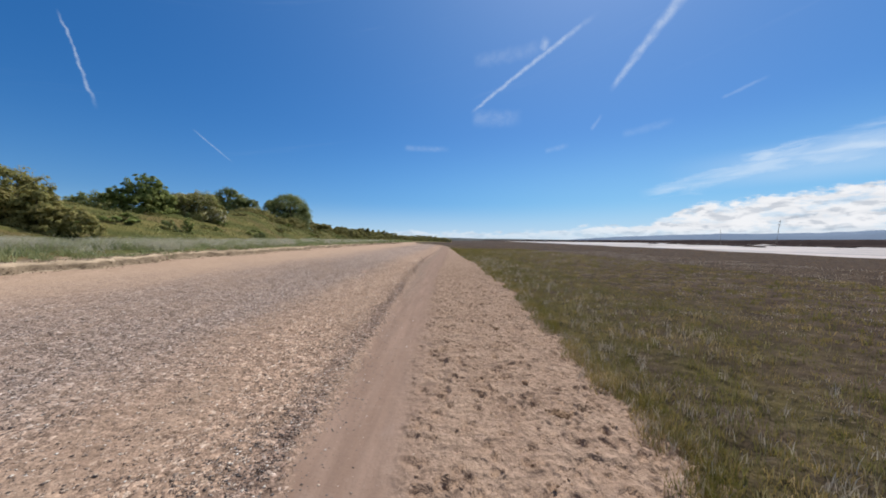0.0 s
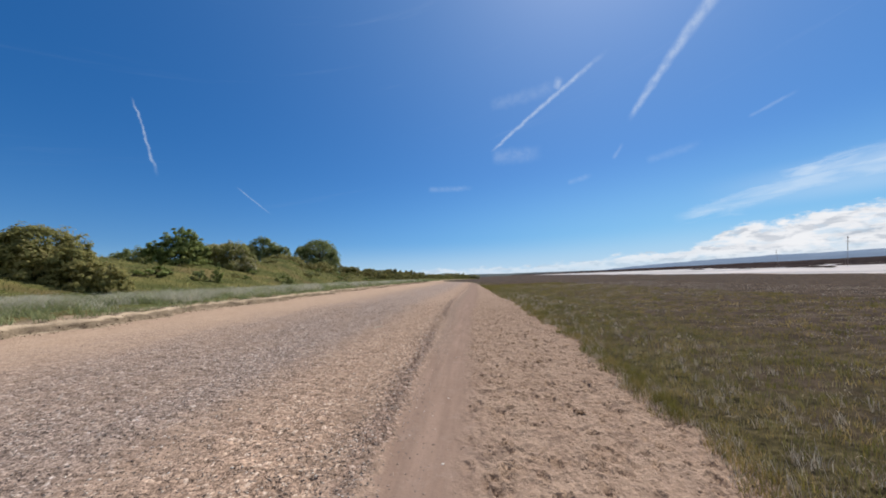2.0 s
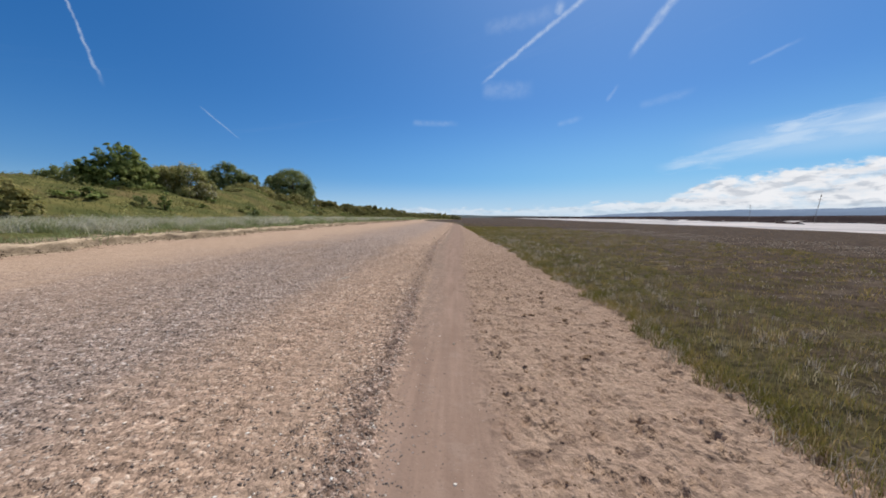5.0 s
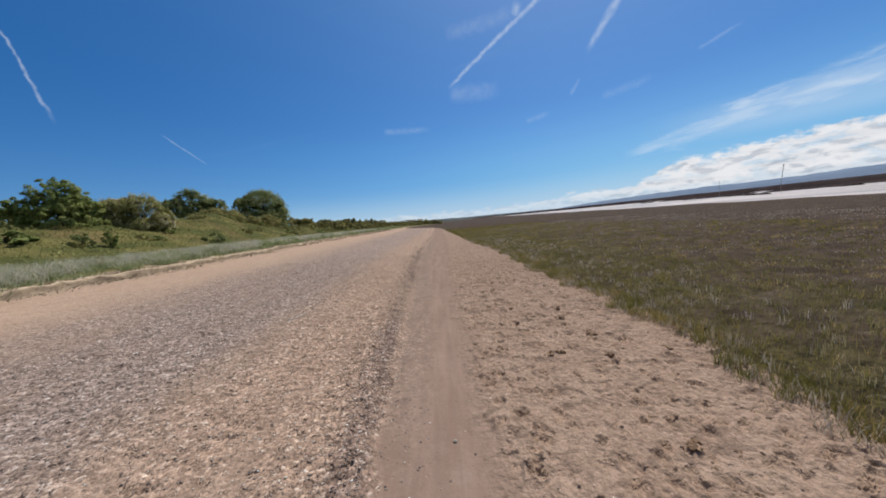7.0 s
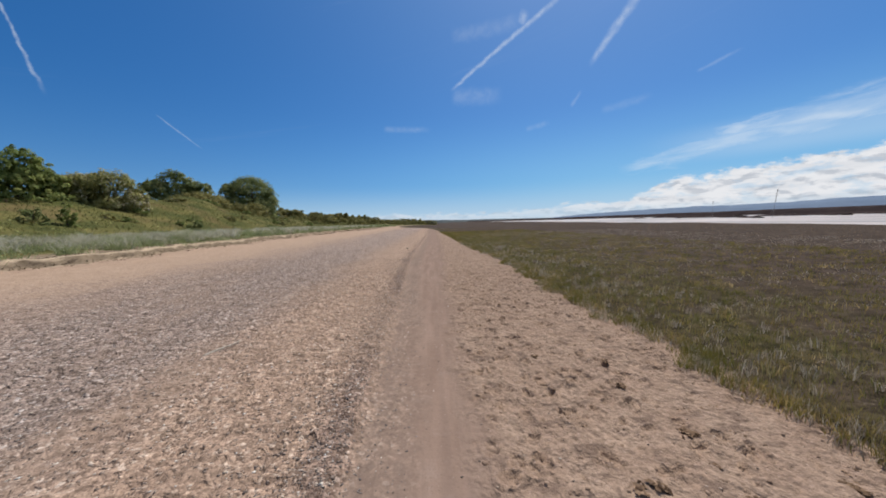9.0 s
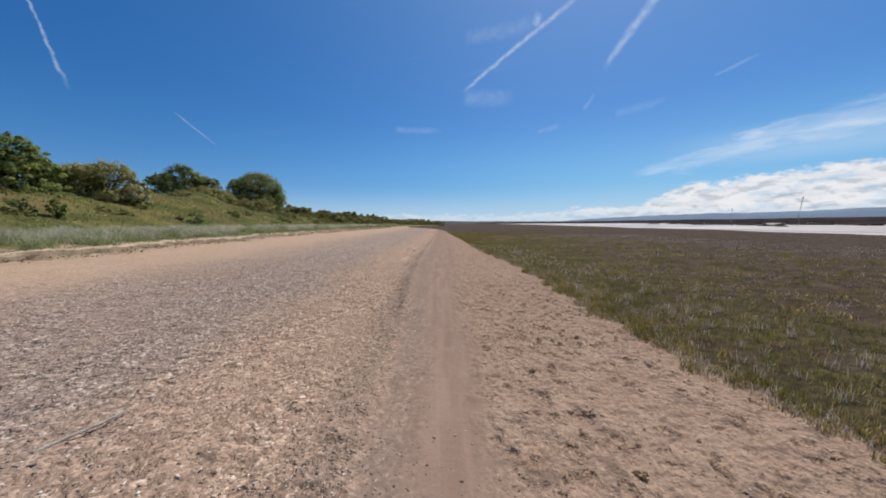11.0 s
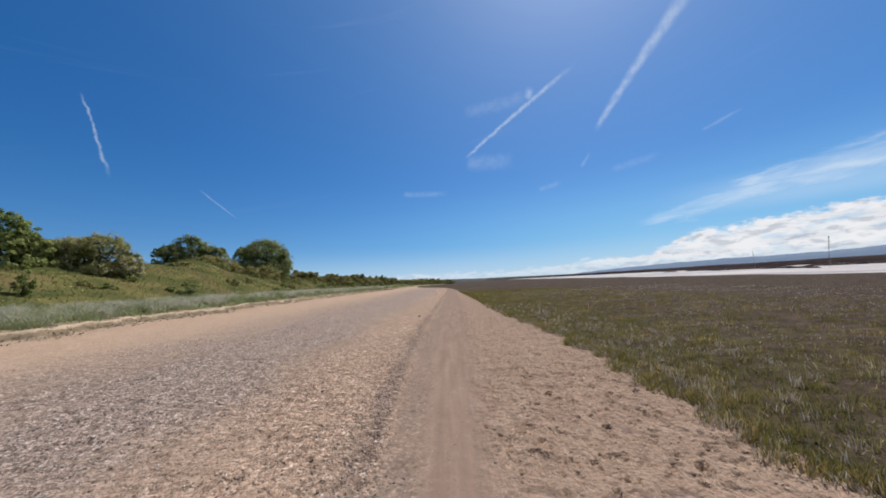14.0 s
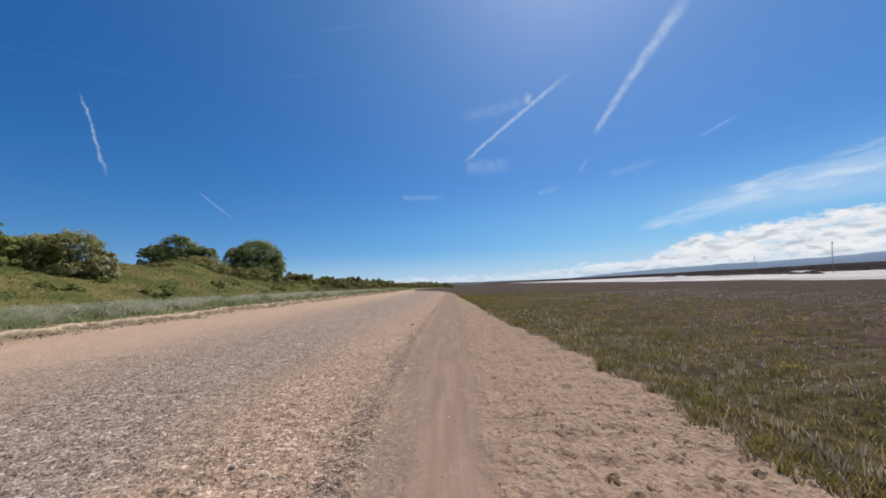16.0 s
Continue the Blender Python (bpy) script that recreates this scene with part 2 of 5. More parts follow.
def marsh_edge(y):
    return along(MARSH, y) + 0.11 * np.sin(y * 2.3) + 0.09 * np.sin(y * 5.1 + 1 + np.sin(y * 1.7)) + 0.06 * np.sin(y * 11.7 + 2 * np.sin(y * 3.1))


def shore(y):
    return 50 + 0.14 * y + 2.0 * np.sin(y * 0.09) + 1.2 * np.sin(y * 0.23 + 1)


def strand(y):
    """The wavering edge of the turf at the top of the beach."""
    return along(BERM, y) + 0.35 * np.sin(y * 0.55) + 0.18 * np.sin(y * 1.9 + 1) + 0.08 * np.sin(y * 5.3)


def lay(x, y):
    """Height of the land without fine relief."""
    x, y = np.asarray(x, float), np.asarray(y, float)
    berm = along(BERM, y)
    beach = -0.042 * (np.clip(x, -21, 3.0) - 0.6)
    low = 0.02 * np.sin(x * 0.9 + y * 0.13) * np.sin(y * 0.21 + 2) * smooth(x, 3, 9)
    z = beach + low - 0.45 * smooth(x - shore(y), -3, 10)
    lip = strand(y)
    ridge = (0.30 * smooth(-(x - lip), 0.0, 0.42) + 0.06 * np.exp(-((x - lip + 0.45) / 0.2) ** 2) + 0.03 * np.sin(y * 3.7 + 2 * np.sin(y * 0.9)) * smooth(-(x - lip), 0.0, 0.4)) * smooth(-np.abs(y), -260, -200)
    foot = berm - 5.6
    rise = smooth(-(x - foot), 0, 18.0)
    crest = along(CREST, y)
    lump = 0.5 * np.sin(x * 0.21 + 0.6 * np.sin(y * 0.07)) * np.sin(y * 0.16 + 1.3) + 0.34 * np.sin(x * 0.5 + y * 0.33) + 0.16 * np.sin(x * 1.1 - y * 0.8) + 0.30 * np.sin(y * 0.62 + 0.5 * np.sin(x * 0.3)) * np.sin(x * 0.34 + 2.0)
    return z + ridge + rise * (crest - 0.9 + lump * rise) + 0.22 * smooth(-(x - berm), 0.8, 4.0)


def ground_material():
    m, n = material("beach_sand_gravel_and_marsh")
    geo = n.add("ShaderNodeNewGeometry")
    pos = geo.outputs["Position"]
    s = n.add("ShaderNodeSeparateXYZ")
    n.put(pos, s.inputs[0])
    x, y = s.outputs[0], s.outputs[1]
    big, mid, fine = n.noise(pos, 0.35, 4), n.noise(pos, 2.2, 5), n.noise(pos, 30, 4, 0.65)
    wob = n.math("ADD", n.math("MULTIPLY", n.math("SUBTRACT", mid, 0.5), 0.5), n.math("MULTIPLY", n.math("SUBTRACT", big, 0.5), 0.7))
    wobs = n.math("MULTIPLY", n.math("SUBTRACT", n.noise(pos, 5, 4, 0.6), 0.5), 0.45)
    xl = n.math("ADD", n.math("SUBTRACT", x, curve_nodes(n, y, TRACK_L, -4, 3)), wobs)
    xr = n.math("ADD", n.math("SUBTRACT", x, curve_nodes(n, y, TRACK_R, -4, 3)), wob)
    xm = n.math("SUBTRACT", x, curve_nodes(n, y, MARSH, -16, 4))
    xb = n.math("SUBTRACT", x, curve_nodes(n, y, BERM, -22, 2))

    # shingle: pebbles of several sizes, with sand between
    p1, p2 = n.cells(pos, 29.0), n.cells(pos, 64.0)
    d1 = n.cells(pos, 29.0, out="Distance")
    tone = n.add("ShaderNodeSeparateColor")
    n.put(p1, tone.inputs[0])
    tone2 = n.add("ShaderNodeSeparateColor")
    n.put(p2, tone2.inputs[0])
    peb = n.ramp(tone.outputs[0], ((0.0, (0.086, 0.064, 0.052)), (0.3, (0.172, 0.126, 0.099)), (0.6, (0.275, 0.204, 0.157)), (0.86, (0.370, 0.280, 0.215)), (1.0, (0.568, 0.499, 0.430))))
    peb2 = n.ramp(tone2.outputs[1], ((0.0, (0.112, 0.083, 0.066)), (0.5, (0.249, 0.182, 0.138)), (1.0, (0.413, 0.318, 0.249))))
    peb = n.mix(0.40, peb, peb2)
    lump = n.add("ShaderNodeSeparateColor")
    n.put(n.cells(n.vec("ADD", pos, n.vec("MULTIPLY", n.noise(pos, 14, 3, colour=True), (0.05, 0.05, 0.0))), 17.0), lump.inputs[0])
    blot = n.step(n.noise(pos, 17, 5, 0.75), 0.34, 0.66)
    knots = n.step(n.noise(n.vec("MULTIPLY", pos, (0.8, 1.1, 1.0)), 6.0, 4, 0.65, 0.3), 0.38, 0.62)
    rough_tone = n.math("ADD", n.math("ADD", 0.50, n.math("MULTIPLY", knots, 0.26)), n.math("ADD", n.math("MULTIPLY", lump.outputs[0], 0.34), n.math("MULTIPLY", blot, 0.50)))
    # shade between pebbles and in pits, darkened into the shingle colour
    gap_shade = n.step(n.noise(pos, 18, 3, 0.6), 0.54, 0.66)
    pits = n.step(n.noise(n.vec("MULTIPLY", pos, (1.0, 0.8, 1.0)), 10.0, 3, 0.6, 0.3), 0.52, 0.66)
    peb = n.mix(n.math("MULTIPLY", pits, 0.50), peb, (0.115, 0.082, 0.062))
    peb = n.mix(n.math("MULTIPLY", gap_shade, 0.55), peb, (0.105, 0.074, 0.058))
    peb = n.mix(1.0, peb, n.xyz(n.math("MULTIPLY", rough_tone, 1.36), n.math("MULTIPLY", rough_tone, 1.34), n.math("MULTIPLY", rough_tone, 1.33)), "MULTIPLY")
    sand = n.mix(n.step(mid, 0.3, 0.7), (0.292, 0.203, 0.148), (0.352, 0.253, 0.186))
    sand = n.mix(n.math("MULTIPLY", fine, 0.35), sand, (0.184, 0.124, 0.088))
    soft_tone = n.math("ADD", 0.68, n.math("ADD", n.math("MULTIPLY", blot, 0.42), n.math("MULTIPLY", lump.outputs[1], 0.14)))
    sand = n.mix(1.0, sand, n.xyz(soft_tone, soft_tone, soft_tone), "MULTIPLY")
    warm = n.mix(n.step(mid, 0.3, 0.75), (0.385, 0.272, 0.192), (0.455, 0.330, 0.238))
    warm = n.mix(n.math("MULTIPLY", fine, 0.30), warm, (0.255, 0.170, 0.112))
    warm = n.mix(1.0, warm, n.xyz(soft_tone, soft_tone, soft_tone), "MULTIPLY")
    track = n.mix(n.step(n.noise(n.vec("MULTIPLY", pos, (3.0, 0.35, 1.0)), 1.6, 5), 0.3, 0.7), (0.224, 0.151, 0.113), (0.288, 0.200, 0.153))
    track = n.mix(n.math("MULTIPLY", fine, 0.25), track, (0.158, 0.110, 0.084))
    track = n.mix(n.math("MULTIPLY", n.step(n.noise(pos, 3.2, 5, 0.7), 0.52, 0.68), 0.40), track, (0.30, 0.224, 0.180))

    grit = n.step(n.noise(pos, 46, 3, 0.7), 0.56, 0.70)
    track = n.mix(n.math("MULTIPLY", grit, 0.45), track, (0.135, 0.093, 0.071))
    chips = n.step(n.noise(n.vec("ADD", pos, (7.0, 3.0, 0.0)), 38, 2, 0.6), 0.66, 0.74)
    track = n.mix(n.math("MULTIPLY", chips, 0.6), track, (0.36, 0.285, 0.235))
    ruts = n.step(n.noise(n.vec("MULTIPLY", pos, (7.0, 0.22, 1.0)), 1.7, 4, 0.6), 0.42, 0.62)
    track = n.mix(n.math("MULTIPLY", ruts, 0.30), track, (0.185, 0.130, 0.102))

    # bands across the beach
    patch = n.noise(n.vec("MULTIPLY", pos, (1.0, 0.35, 1.0)), 0.9, 5, 0.6)
    edge_line = n.math("MULTIPLY", n.step(xl, -0.50, -0.22), n.math("SUBTRACT", 1.0, n.step(xl, -0.06, 0.10)))
    near_mix = n.math("MULTIPLY", n.step(patch, 0.30, 0.60), 0.85)
    grey = n.math("MULTIPLY", n.step(n.math("ADD", x, n.math("MULTIPLY", wob, 2.2)), -16.0, -6.5), n.math("SUBTRACT", 1.0, n.step(n.math("ADD", xl, n.math("MULTIPLY", wob, 1.5)), -3.4, -1.4)))
    pebbly = n.math("MAXIMUM", n.math("MAXIMUM", n.math("MULTIPLY", edge_line, n.step(patch, 0.28, 0.6)), n.math("MULTIPLY", grey, n.math("ADD", 0.55, n.math("MULTIPLY", n.step(patch, 0.3, 0.6), 0.4)))), near_mix)
    pebbly = n.math("MULTIPLY", pebbly, n.step(n.math("ADD", x, n.math("MULTIPLY", wob, 3.0)), -16.5, -7.0))
    pebbly = n.math("MULTIPLY", pebbly, n.math("SUBTRACT", 1.0, n.step(xl, -0.02, 0.14)))
    tint = n.mix(grey, n.mix(1.0, peb, (1.04, 0.985, 0.93), "MULTIPLY"), n.mix(1.0, peb, (0.82, 0.855, 0.92), "MULTIPLY"))
    dark = n.mix(edge_line, tint, n.mix(1.0, tint, (0.70, 0.70, 0.74), "MULTIPLY"))
    beach = n.mix(n.step(n.math("ADD", x, n.math("MULTIPLY", wob, 3.0)), -8.0, -12.5), sand, warm)
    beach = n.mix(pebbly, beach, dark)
    on_track = n.math("MULTIPLY", n.step(xl, -0.02, 0.12), n.math("SUBTRACT", 1.0, n.step(xr, -0.25, 0.45)))
    side = n.math("MULTIPLY", n.step(y, 8.5, 13.0), n.math("SUBTRACT", 1.0, n.step(n.math("ADD", xl, n.math("MULTIPLY", wob, 0.4)), 0.25, 0.75)))
    # the painted dark of the pits carries on into the stony side
    stony = n.mix(n.math("MULTIPLY", pits, 0.4), n.mix(0.40, (0.150, 0.113, 0.092), tint), (0.105, 0.080, 0.067))
    track = n.mix(n.math("MULTIPLY", side, n.math("ADD", 0.50, n.math("MULTIPLY", n.step(patch, 0.35, 0.6), 0.40))), track, stony)
    beach = n.mix(on_track, beach, track)
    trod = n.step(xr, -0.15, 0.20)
    # small dark marks: shade of little pits, put into the sand colour
    pit_shade = n.math("MULTIPLY", n.step(n.noise(n.vec("MULTIPLY", pos, (1.0, 0.8, 1.0)), 15, 5, 0.75), 0.55, 0.66), trod)
    beach = n.mix(n.math("MULTIPLY", pit_shade, 0.42), beach, (0.160, 0.108, 0.080))
    crumbs = n.math("MULTIPLY", n.step(n.noise(n.vec("ADD", pos, (3.0, 9.0, 0.0)), 22, 4, 0.7), 0.56, 0.68), trod)
    beach = n.mix(n.math("MULTIPLY", crumbs, 0.45), beach, (0.445, 0.328, 0.262))
    # longer dark marks: shade lying in footprints, painted into the trodden sand
    print_shade = n.math("MULTIPLY", n.step(n.noise(n.vec("MULTIPLY", pos, (0.65, 1.15, 1.0)), 4.8, 4, 0.62, 0.4), 0.55, 0.63), trod)
    beach = n.mix(n.math("MULTIPLY", print_shade, 0.68), beach, (0.150, 0.104, 0.080))

    # salt marsh turf: green near the sand, browner farther out
    far = n.step(n.math("ADD", xm, n.math("MULTIPLY", n.math("SUBTRACT", big, 0.5), 8.0)), 1.0, 9.0)
    turf = n.mix(n.step(n.noise(pos, 4.5, 6, 0.75), 0.34, 0.66), (0.024, 0.021, 0.011), (0.098, 0.078, 0.036))
    brown = n.mix(n.step(n.noise(pos, 1.6, 7, 0.75), 0.34, 0.66), (0.030, 0.021, 0.016), (0.094, 0.068, 0.050))
    turf = n.mix(n.math("MULTIPLY", n.step(n.noise(n.vec("MULTIPLY", pos, (1.0, 0.55, 1.0)), 0.7, 6, 0.65), 0.42, 0.62), 0.75), turf, brown)
    turf = n.mix(far, turf, brown)
    pale = n.math("MULTIPLY", n.step(n.noise(n.vec("MULTIPLY", pos, (0.35, 1.5, 1.0)), 1.0, 7, 0.75), 0.52, 0.66), n.step(n.noise(n.vec("MULTIPLY", pos, (0.5, 1.0, 1.0)), 0.22, 4, 0.6), 0.40, 0.60))
    turf = n.mix(n.math("MULTIPLY", pale, 0.60), turf, (0.165, 0.132, 0.100))
    wisps = n.math("MULTIPLY", n.step(n.noise(n.vec("MULTIPLY", pos, (0.6, 1.8, 1.0)), 8.0, 5, 0.7, 0.4), 0.56, 0.70), n.step(n.noise(pos, 0.45, 4, 0.6), 0.40, 0.60))
    turf = n.mix(n.math("MULTIPLY", wisps, 0.50), turf, (0.27, 0.22, 0.165))
    marsh = n.step(n.math("ADD", xm, n.math("MULTIPLY", wobs, 0.8)), -0.05, 0.12)
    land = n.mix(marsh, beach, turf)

    # mud beyond the turf
    sep = n.math("SUBTRACT", x, n.math("ADD", 50.0, n.math("MULTIPLY", y, 0.14)))
    mud = n.step(n.math("ADD", sep, n.math("MULTIPLY", wob, 4.0)), -1.0, 3.0)
    land = n.mix(mud, land, (0.33, 0.25, 0.20))

    # bank behind the beach: wrack, then rough grass
    wave = 0.0
    for size, pace, begin in ((0.35, 0.55, 0.0), (0.18, 1.9, 1.0), (0.08, 5.3, 0.0)):
        wave = n.math("ADD", wave, n.math("MULTIPLY", n.math("SINE", n.math("ADD", n.math("MULTIPLY", y, pace), begin)), size))
    fall = n.math("ADD", n.math("SUBTRACT", xb, wave), n.math("MULTIPLY", n.math("SUBTRACT", n.noise(n.vec("MULTIPLY", pos, (1.0, 0.35, 1.0)), 2.4, 5, 0.65), 0.5), 0.36))
    litter = n.noise(n.vec("MULTIPLY", pos, (2.0, 0.5, 1.0)), 3.0, 6, 0.7)
    straw = n.mix(n.step(litter, 0.40, 0.62), (0.16, 0.122, 0.080), (0.37, 0.29, 0.20))
    straw = n.mix(n.math("MULTIPLY", n.step(fall, -0.52, -0.40), n.math("SUBTRACT", 1.0, n.step(fall, -0.34, -0.26))), straw, (0.46, 0.36, 0.25))
    # broken dark streaks on the face: shade of an undercut, painted in
    straw = n.mix(n.math("MULTIPLY", n.math("MULTIPLY", n.step(fall, -0.29, -0.22), n.math("SUBTRACT", 1.0, n.step(fall, -0.14, -0.08))), n.step(litter, 0.46, 0.60)), straw, (0.120, 0.090, 0.062))
    wrack = n.math("MULTIPLY", n.step(fall, -2.3, -1.7), n.math("SUBTRACT", 1.0, n.step(fall, -0.06, 0.10)))
    land = n.mix(n.math("MULTIPLY", wrack, 0.9), land, straw)
    drift = n.math("MULTIPLY", n.math("MULTIPLY", n.step(fall, -0.02, 0.12), n.math("SUBTRACT", 1.0, n.step(fall, 0.5, 1.3))), n.step(litter, 0.52, 0.62))
    land = n.mix(n.math("MULTIPLY", drift, 0.65), land, (0.14, 0.092, 0.060))
    hill = n.ramp(n.noise(pos, 0.30, 6, 0.62), ((0.30, (0.044, 0.053, 0.018)), (0.45, (0.092, 0.094, 0.032)), (0.58, (0.158, 0.138, 0.050)), (0.72, (0.062, 0.072, 0.024))))
    hill = n.mix(n.math("MULTIPLY", n.step(n.noise(pos, 0.16, 5, 0.6), 0.46, 0.62), 0.6), hill, (0.060, 0.070, 0.022))
    hill = n.mix(n.math("MULTIPLY", n.step(n.noise(n.vec("ADD", pos, (40.0, 11.0, 0.0)), 0.22, 5, 0.6), 0.52, 0.64), 0.6), hill, (0.150, 0.104, 0.050))
    hill = n.mix(n.math("MULTIPLY", n.step(n.noise(pos, 3.0, 5, 0.7), 0.45, 0.7), 0.25), hill, (0.060, 0.058, 0.020))
    land = n.mix(n.math("SUBTRACT", 1.0, n.step(n.math("ADD", xb, wob), -2.0, -1.3)), land, hill)

    crumb = n.noise(pos, 15.0, 3.0, 0.55)
    crust = n.step(n.noise(n.vec("MULTIPLY", pos, (1.0, 0.8, 1.0)), 5.0, 1.5, 0.5, 0.2), 0.38, 0.64)
    crust = n.math("ADD", n.math("MULTIPLY", crust, 0.9), n.math("MULTIPLY", n.step(n.noise(pos, 14.0, 2.0, 0.5), 0.42, 0.62), 0.28))
    crust = n.math("MULTIPLY", crust, n.math("ADD", 0.25, n.step(n.noise(pos, 1.1, 4, 0.6), 0.40, 0.62)))
    height = n.math("ADD", n.math("MULTIPLY", d1, n.math("MULTIPLY", pebbly, -0.6)), n.math("MULTIPLY", fine, n.math("SUBTRACT", 0.22, n.math("MULTIPLY", on_track, 0.12))))
    height = n.math("ADD", height, n.math("MULTIPLY", crumb, n.math("ADD", n.math("SUBTRACT", 0.9, n.math("MULTIPLY", on_track, 0.75)), n.math("MULTIPLY", trod, 0.6))))
    height = n.math("ADD", height, n.math("MULTIPLY", crust, n.math("MULTIPLY", trod, n.math("SUBTRACT", 1.0, marsh))))
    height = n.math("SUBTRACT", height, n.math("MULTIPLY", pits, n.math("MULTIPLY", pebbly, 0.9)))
    normal = n.bump(height, 0.9, 0.03)
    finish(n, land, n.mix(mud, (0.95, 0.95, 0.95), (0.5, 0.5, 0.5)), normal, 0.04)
    return m


def varied(name, stops, rough=0.8, through_light=0.0, scale=0.0, spec=0.25):
    """A material whose loose pieces each take a colour from the stops, with grain."""
    m, n = material(name)
    pick = n.add("ShaderNodeNewGeometry").outputs["Random Per Island"]
    where = n.add("ShaderNodeTexCoord").outputs["Object"]
    if scale:
        pick = n.math("ADD", n.math("MULTIPLY", pick, 0.55), n.math("MULTIPLY", n.step(n.noise(where, scale, 4), 0.3, 0.7), 0.45))
    colour = n.ramp(pick, stops)
    colour = n.mix(n.math("MULTIPLY", n.noise(where, 18, 3), 0.3), colour, n.mix(1.0, colour, (0.55, 0.55, 0.55), "MULTIPLY"))
    finish(n, colour, rough, None, spec, through_light)
    return m


def rough_stuff(name, dark, light, scale, rough=0.85, bump=0.02, spec=0.2):
    m, n = material(name)
    where = n.add("ShaderNodeTexCoord").outputs["Object"]
    colour = n.mix(n.step(n.noise(where, scale, 6, 0.65), 0.3, 0.7), dark, light)
    colour = n.mix(n.math("MULTIPLY", n.noise(where, scale * 9, 4), 0.35), colour, n.mix(1.0, colour, (0.45, 0.45, 0.45), "MULTIPLY"))
    finish(n, colour, rough, n.bump(n.noise(where, scale * 6, 5, 0.7), 0.8, bump), spec)
    return m


GROUND = ground_material()
PEBBLE = varied("pebble", ((0.0, (0.085, 0.070, 0.062)), (0.22, (0.19, 0.15, 0.125)), (0.5, (0.30, 0.230, 0.182)), (0.78, (0.43, 0.330, 0.255)), (0.93, (0.52, 0.425, 0.335)), (1.0, (0.78, 0.72, 0.64))), 0.85, spec=0.12)
DARK_PEBBLE = varied("dark_pebble", ((0.0, (0.075, 0.068, 0.068)), (0.45, (0.16, 0.138, 0.125)), (0.8, (0.27, 0.225, 0.19)), (0.94, (0.34, 0.29, 0.25)), (1.0, (0.72, 0.66, 0.58))), 0.8, spec=0.12)
WEED = varied("dried_seaweed", ((0.0, (0.115, 0.074, 0.049)), (0.6, (0.236, 0.154, 0.098)), (1.0, (0.405, 0.275, 0.180))), 0.9, 0.25, spec=0.05)
STRAW = varied("dead_straw", ((0.0, (0.132, 0.094, 0.055)), (0.5, (0.330, 0.253, 0.165)), (1.0, (0.572, 0.473, 0.341))), 0.85)
MARSH_GREEN = varied("marsh_grass_green", ((0.0, (0.078, 0.084, 0.022)), (0.35, (0.170, 0.161, 0.040)), (0.6, (0.262, 0.204, 0.064)), (0.82, (0.392, 0.279, 0.121)), (1.0, (0.785, 0.595, 0.320))), 0.8, 0.55, 0.7)
MARSH_TIP = varied("marsh_grass_bleached", ((0.0, (0.090, 0.093, 0.029)), (0.4, (0.184, 0.170, 0.061)), (0.65, (0.292, 0.245, 0.112)), (1.0, (0.567, 0.474, 0.316))), 0.8, 0.5, 0.7)
PALE_STEM = varied("pale_stem", ((0.0, (0.30, 0.235, 0.165)), (0.5, (0.50, 0.41, 0.31)), (1.0, (0.74, 0.66, 0.54))), 0.85, 0.3)
MARSH_BROWN = varied("marsh_grass_brown", ((0.0, (0.117, 0.079, 0.044)), (0.5, (0.191, 0.130, 0.073)), (0.9, (0.274, 0.190, 0.114)), (1.0, (0.464, 0.342, 0.224))), 0.85, 0.4)
LYME = varied("lyme_grass", ((0.0, (0.170, 0.200, 0.083)), (0.4, (0.251, 0.285, 0.130)), (0.75, (0.331, 0.365, 0.181)), (1.0, (0.520, 0.540, 0.304))), 0.75, 0.45, 0.4)
PALE_GRASS = varied("bleached_grass", ((0.0, (0.364, 0.356, 0.253)), (1.0, (0.666, 0.624, 0.487))), 0.8, 0.45)
ROUGH_GRASS = varied("rough_hill_grass", ((0.0, (0.081, 0.098, 0.033)), (0.4, (0.135, 0.145, 0.051)), (0.75, (0.217, 0.200, 0.078)), (1.0, (0.309, 0.264, 0.136))), 0.85, 0.5, 0.25)
LEAF_DARK = varied("leaves_dark_green", ((0.0, (0.130, 0.175, 0.075)), (0.5, (0.215, 0.253, 0.097)), (0.85, (0.381, 0.384, 0.158)), (1.0, (0.635, 0.564, 0.289))), 0.75, 0.50, 0.3, spec=0.1)
LEAF_FRESH = varied("leaves_fresh_green", ((0.0, (0.152, 0.206, 0.069)), (0.5, (0.242, 0.297, 0.092)), (1.0, (0.485, 0.479, 0.178))), 0.75, 0.50, 0.3, spec=0.1)
LEAF_BROWN = varied("leaves_brownish_green", ((0.0, (0.167, 0.172, 0.073)), (0.5, (0.265, 0.249, 0.095)), (0.85, (0.426, 0.370, 0.145)), (1.0, (0.616, 0.537, 0.254))), 0.75, 0.50, 0.3, spec=0.1)
LEAF_OLIVE = varied("leaves_olive_green", ((0.0, (0.172, 0.177, 0.074)), (0.5, (0.267, 0.261, 0.092)), (0.85, (0.445, 0.390, 0.160)), (1.0, (0.685, 0.556, 0.283))), 0.75, 0.50, 0.3, spec=0.1)
LEAF_HAWTHORN = varied("leaves_and_may_blossom", ((0.0, (0.244, 0.255, 0.093)), (0.45, (0.305, 0.305, 0.115)), (0.70, (0.442, 0.403, 0.182)), (0.84, (0.780, 0.702, 0.504)), (1.0, (0.780, 0.780, 0.780))), 0.75, 0.50, 0.5, spec=0.1)
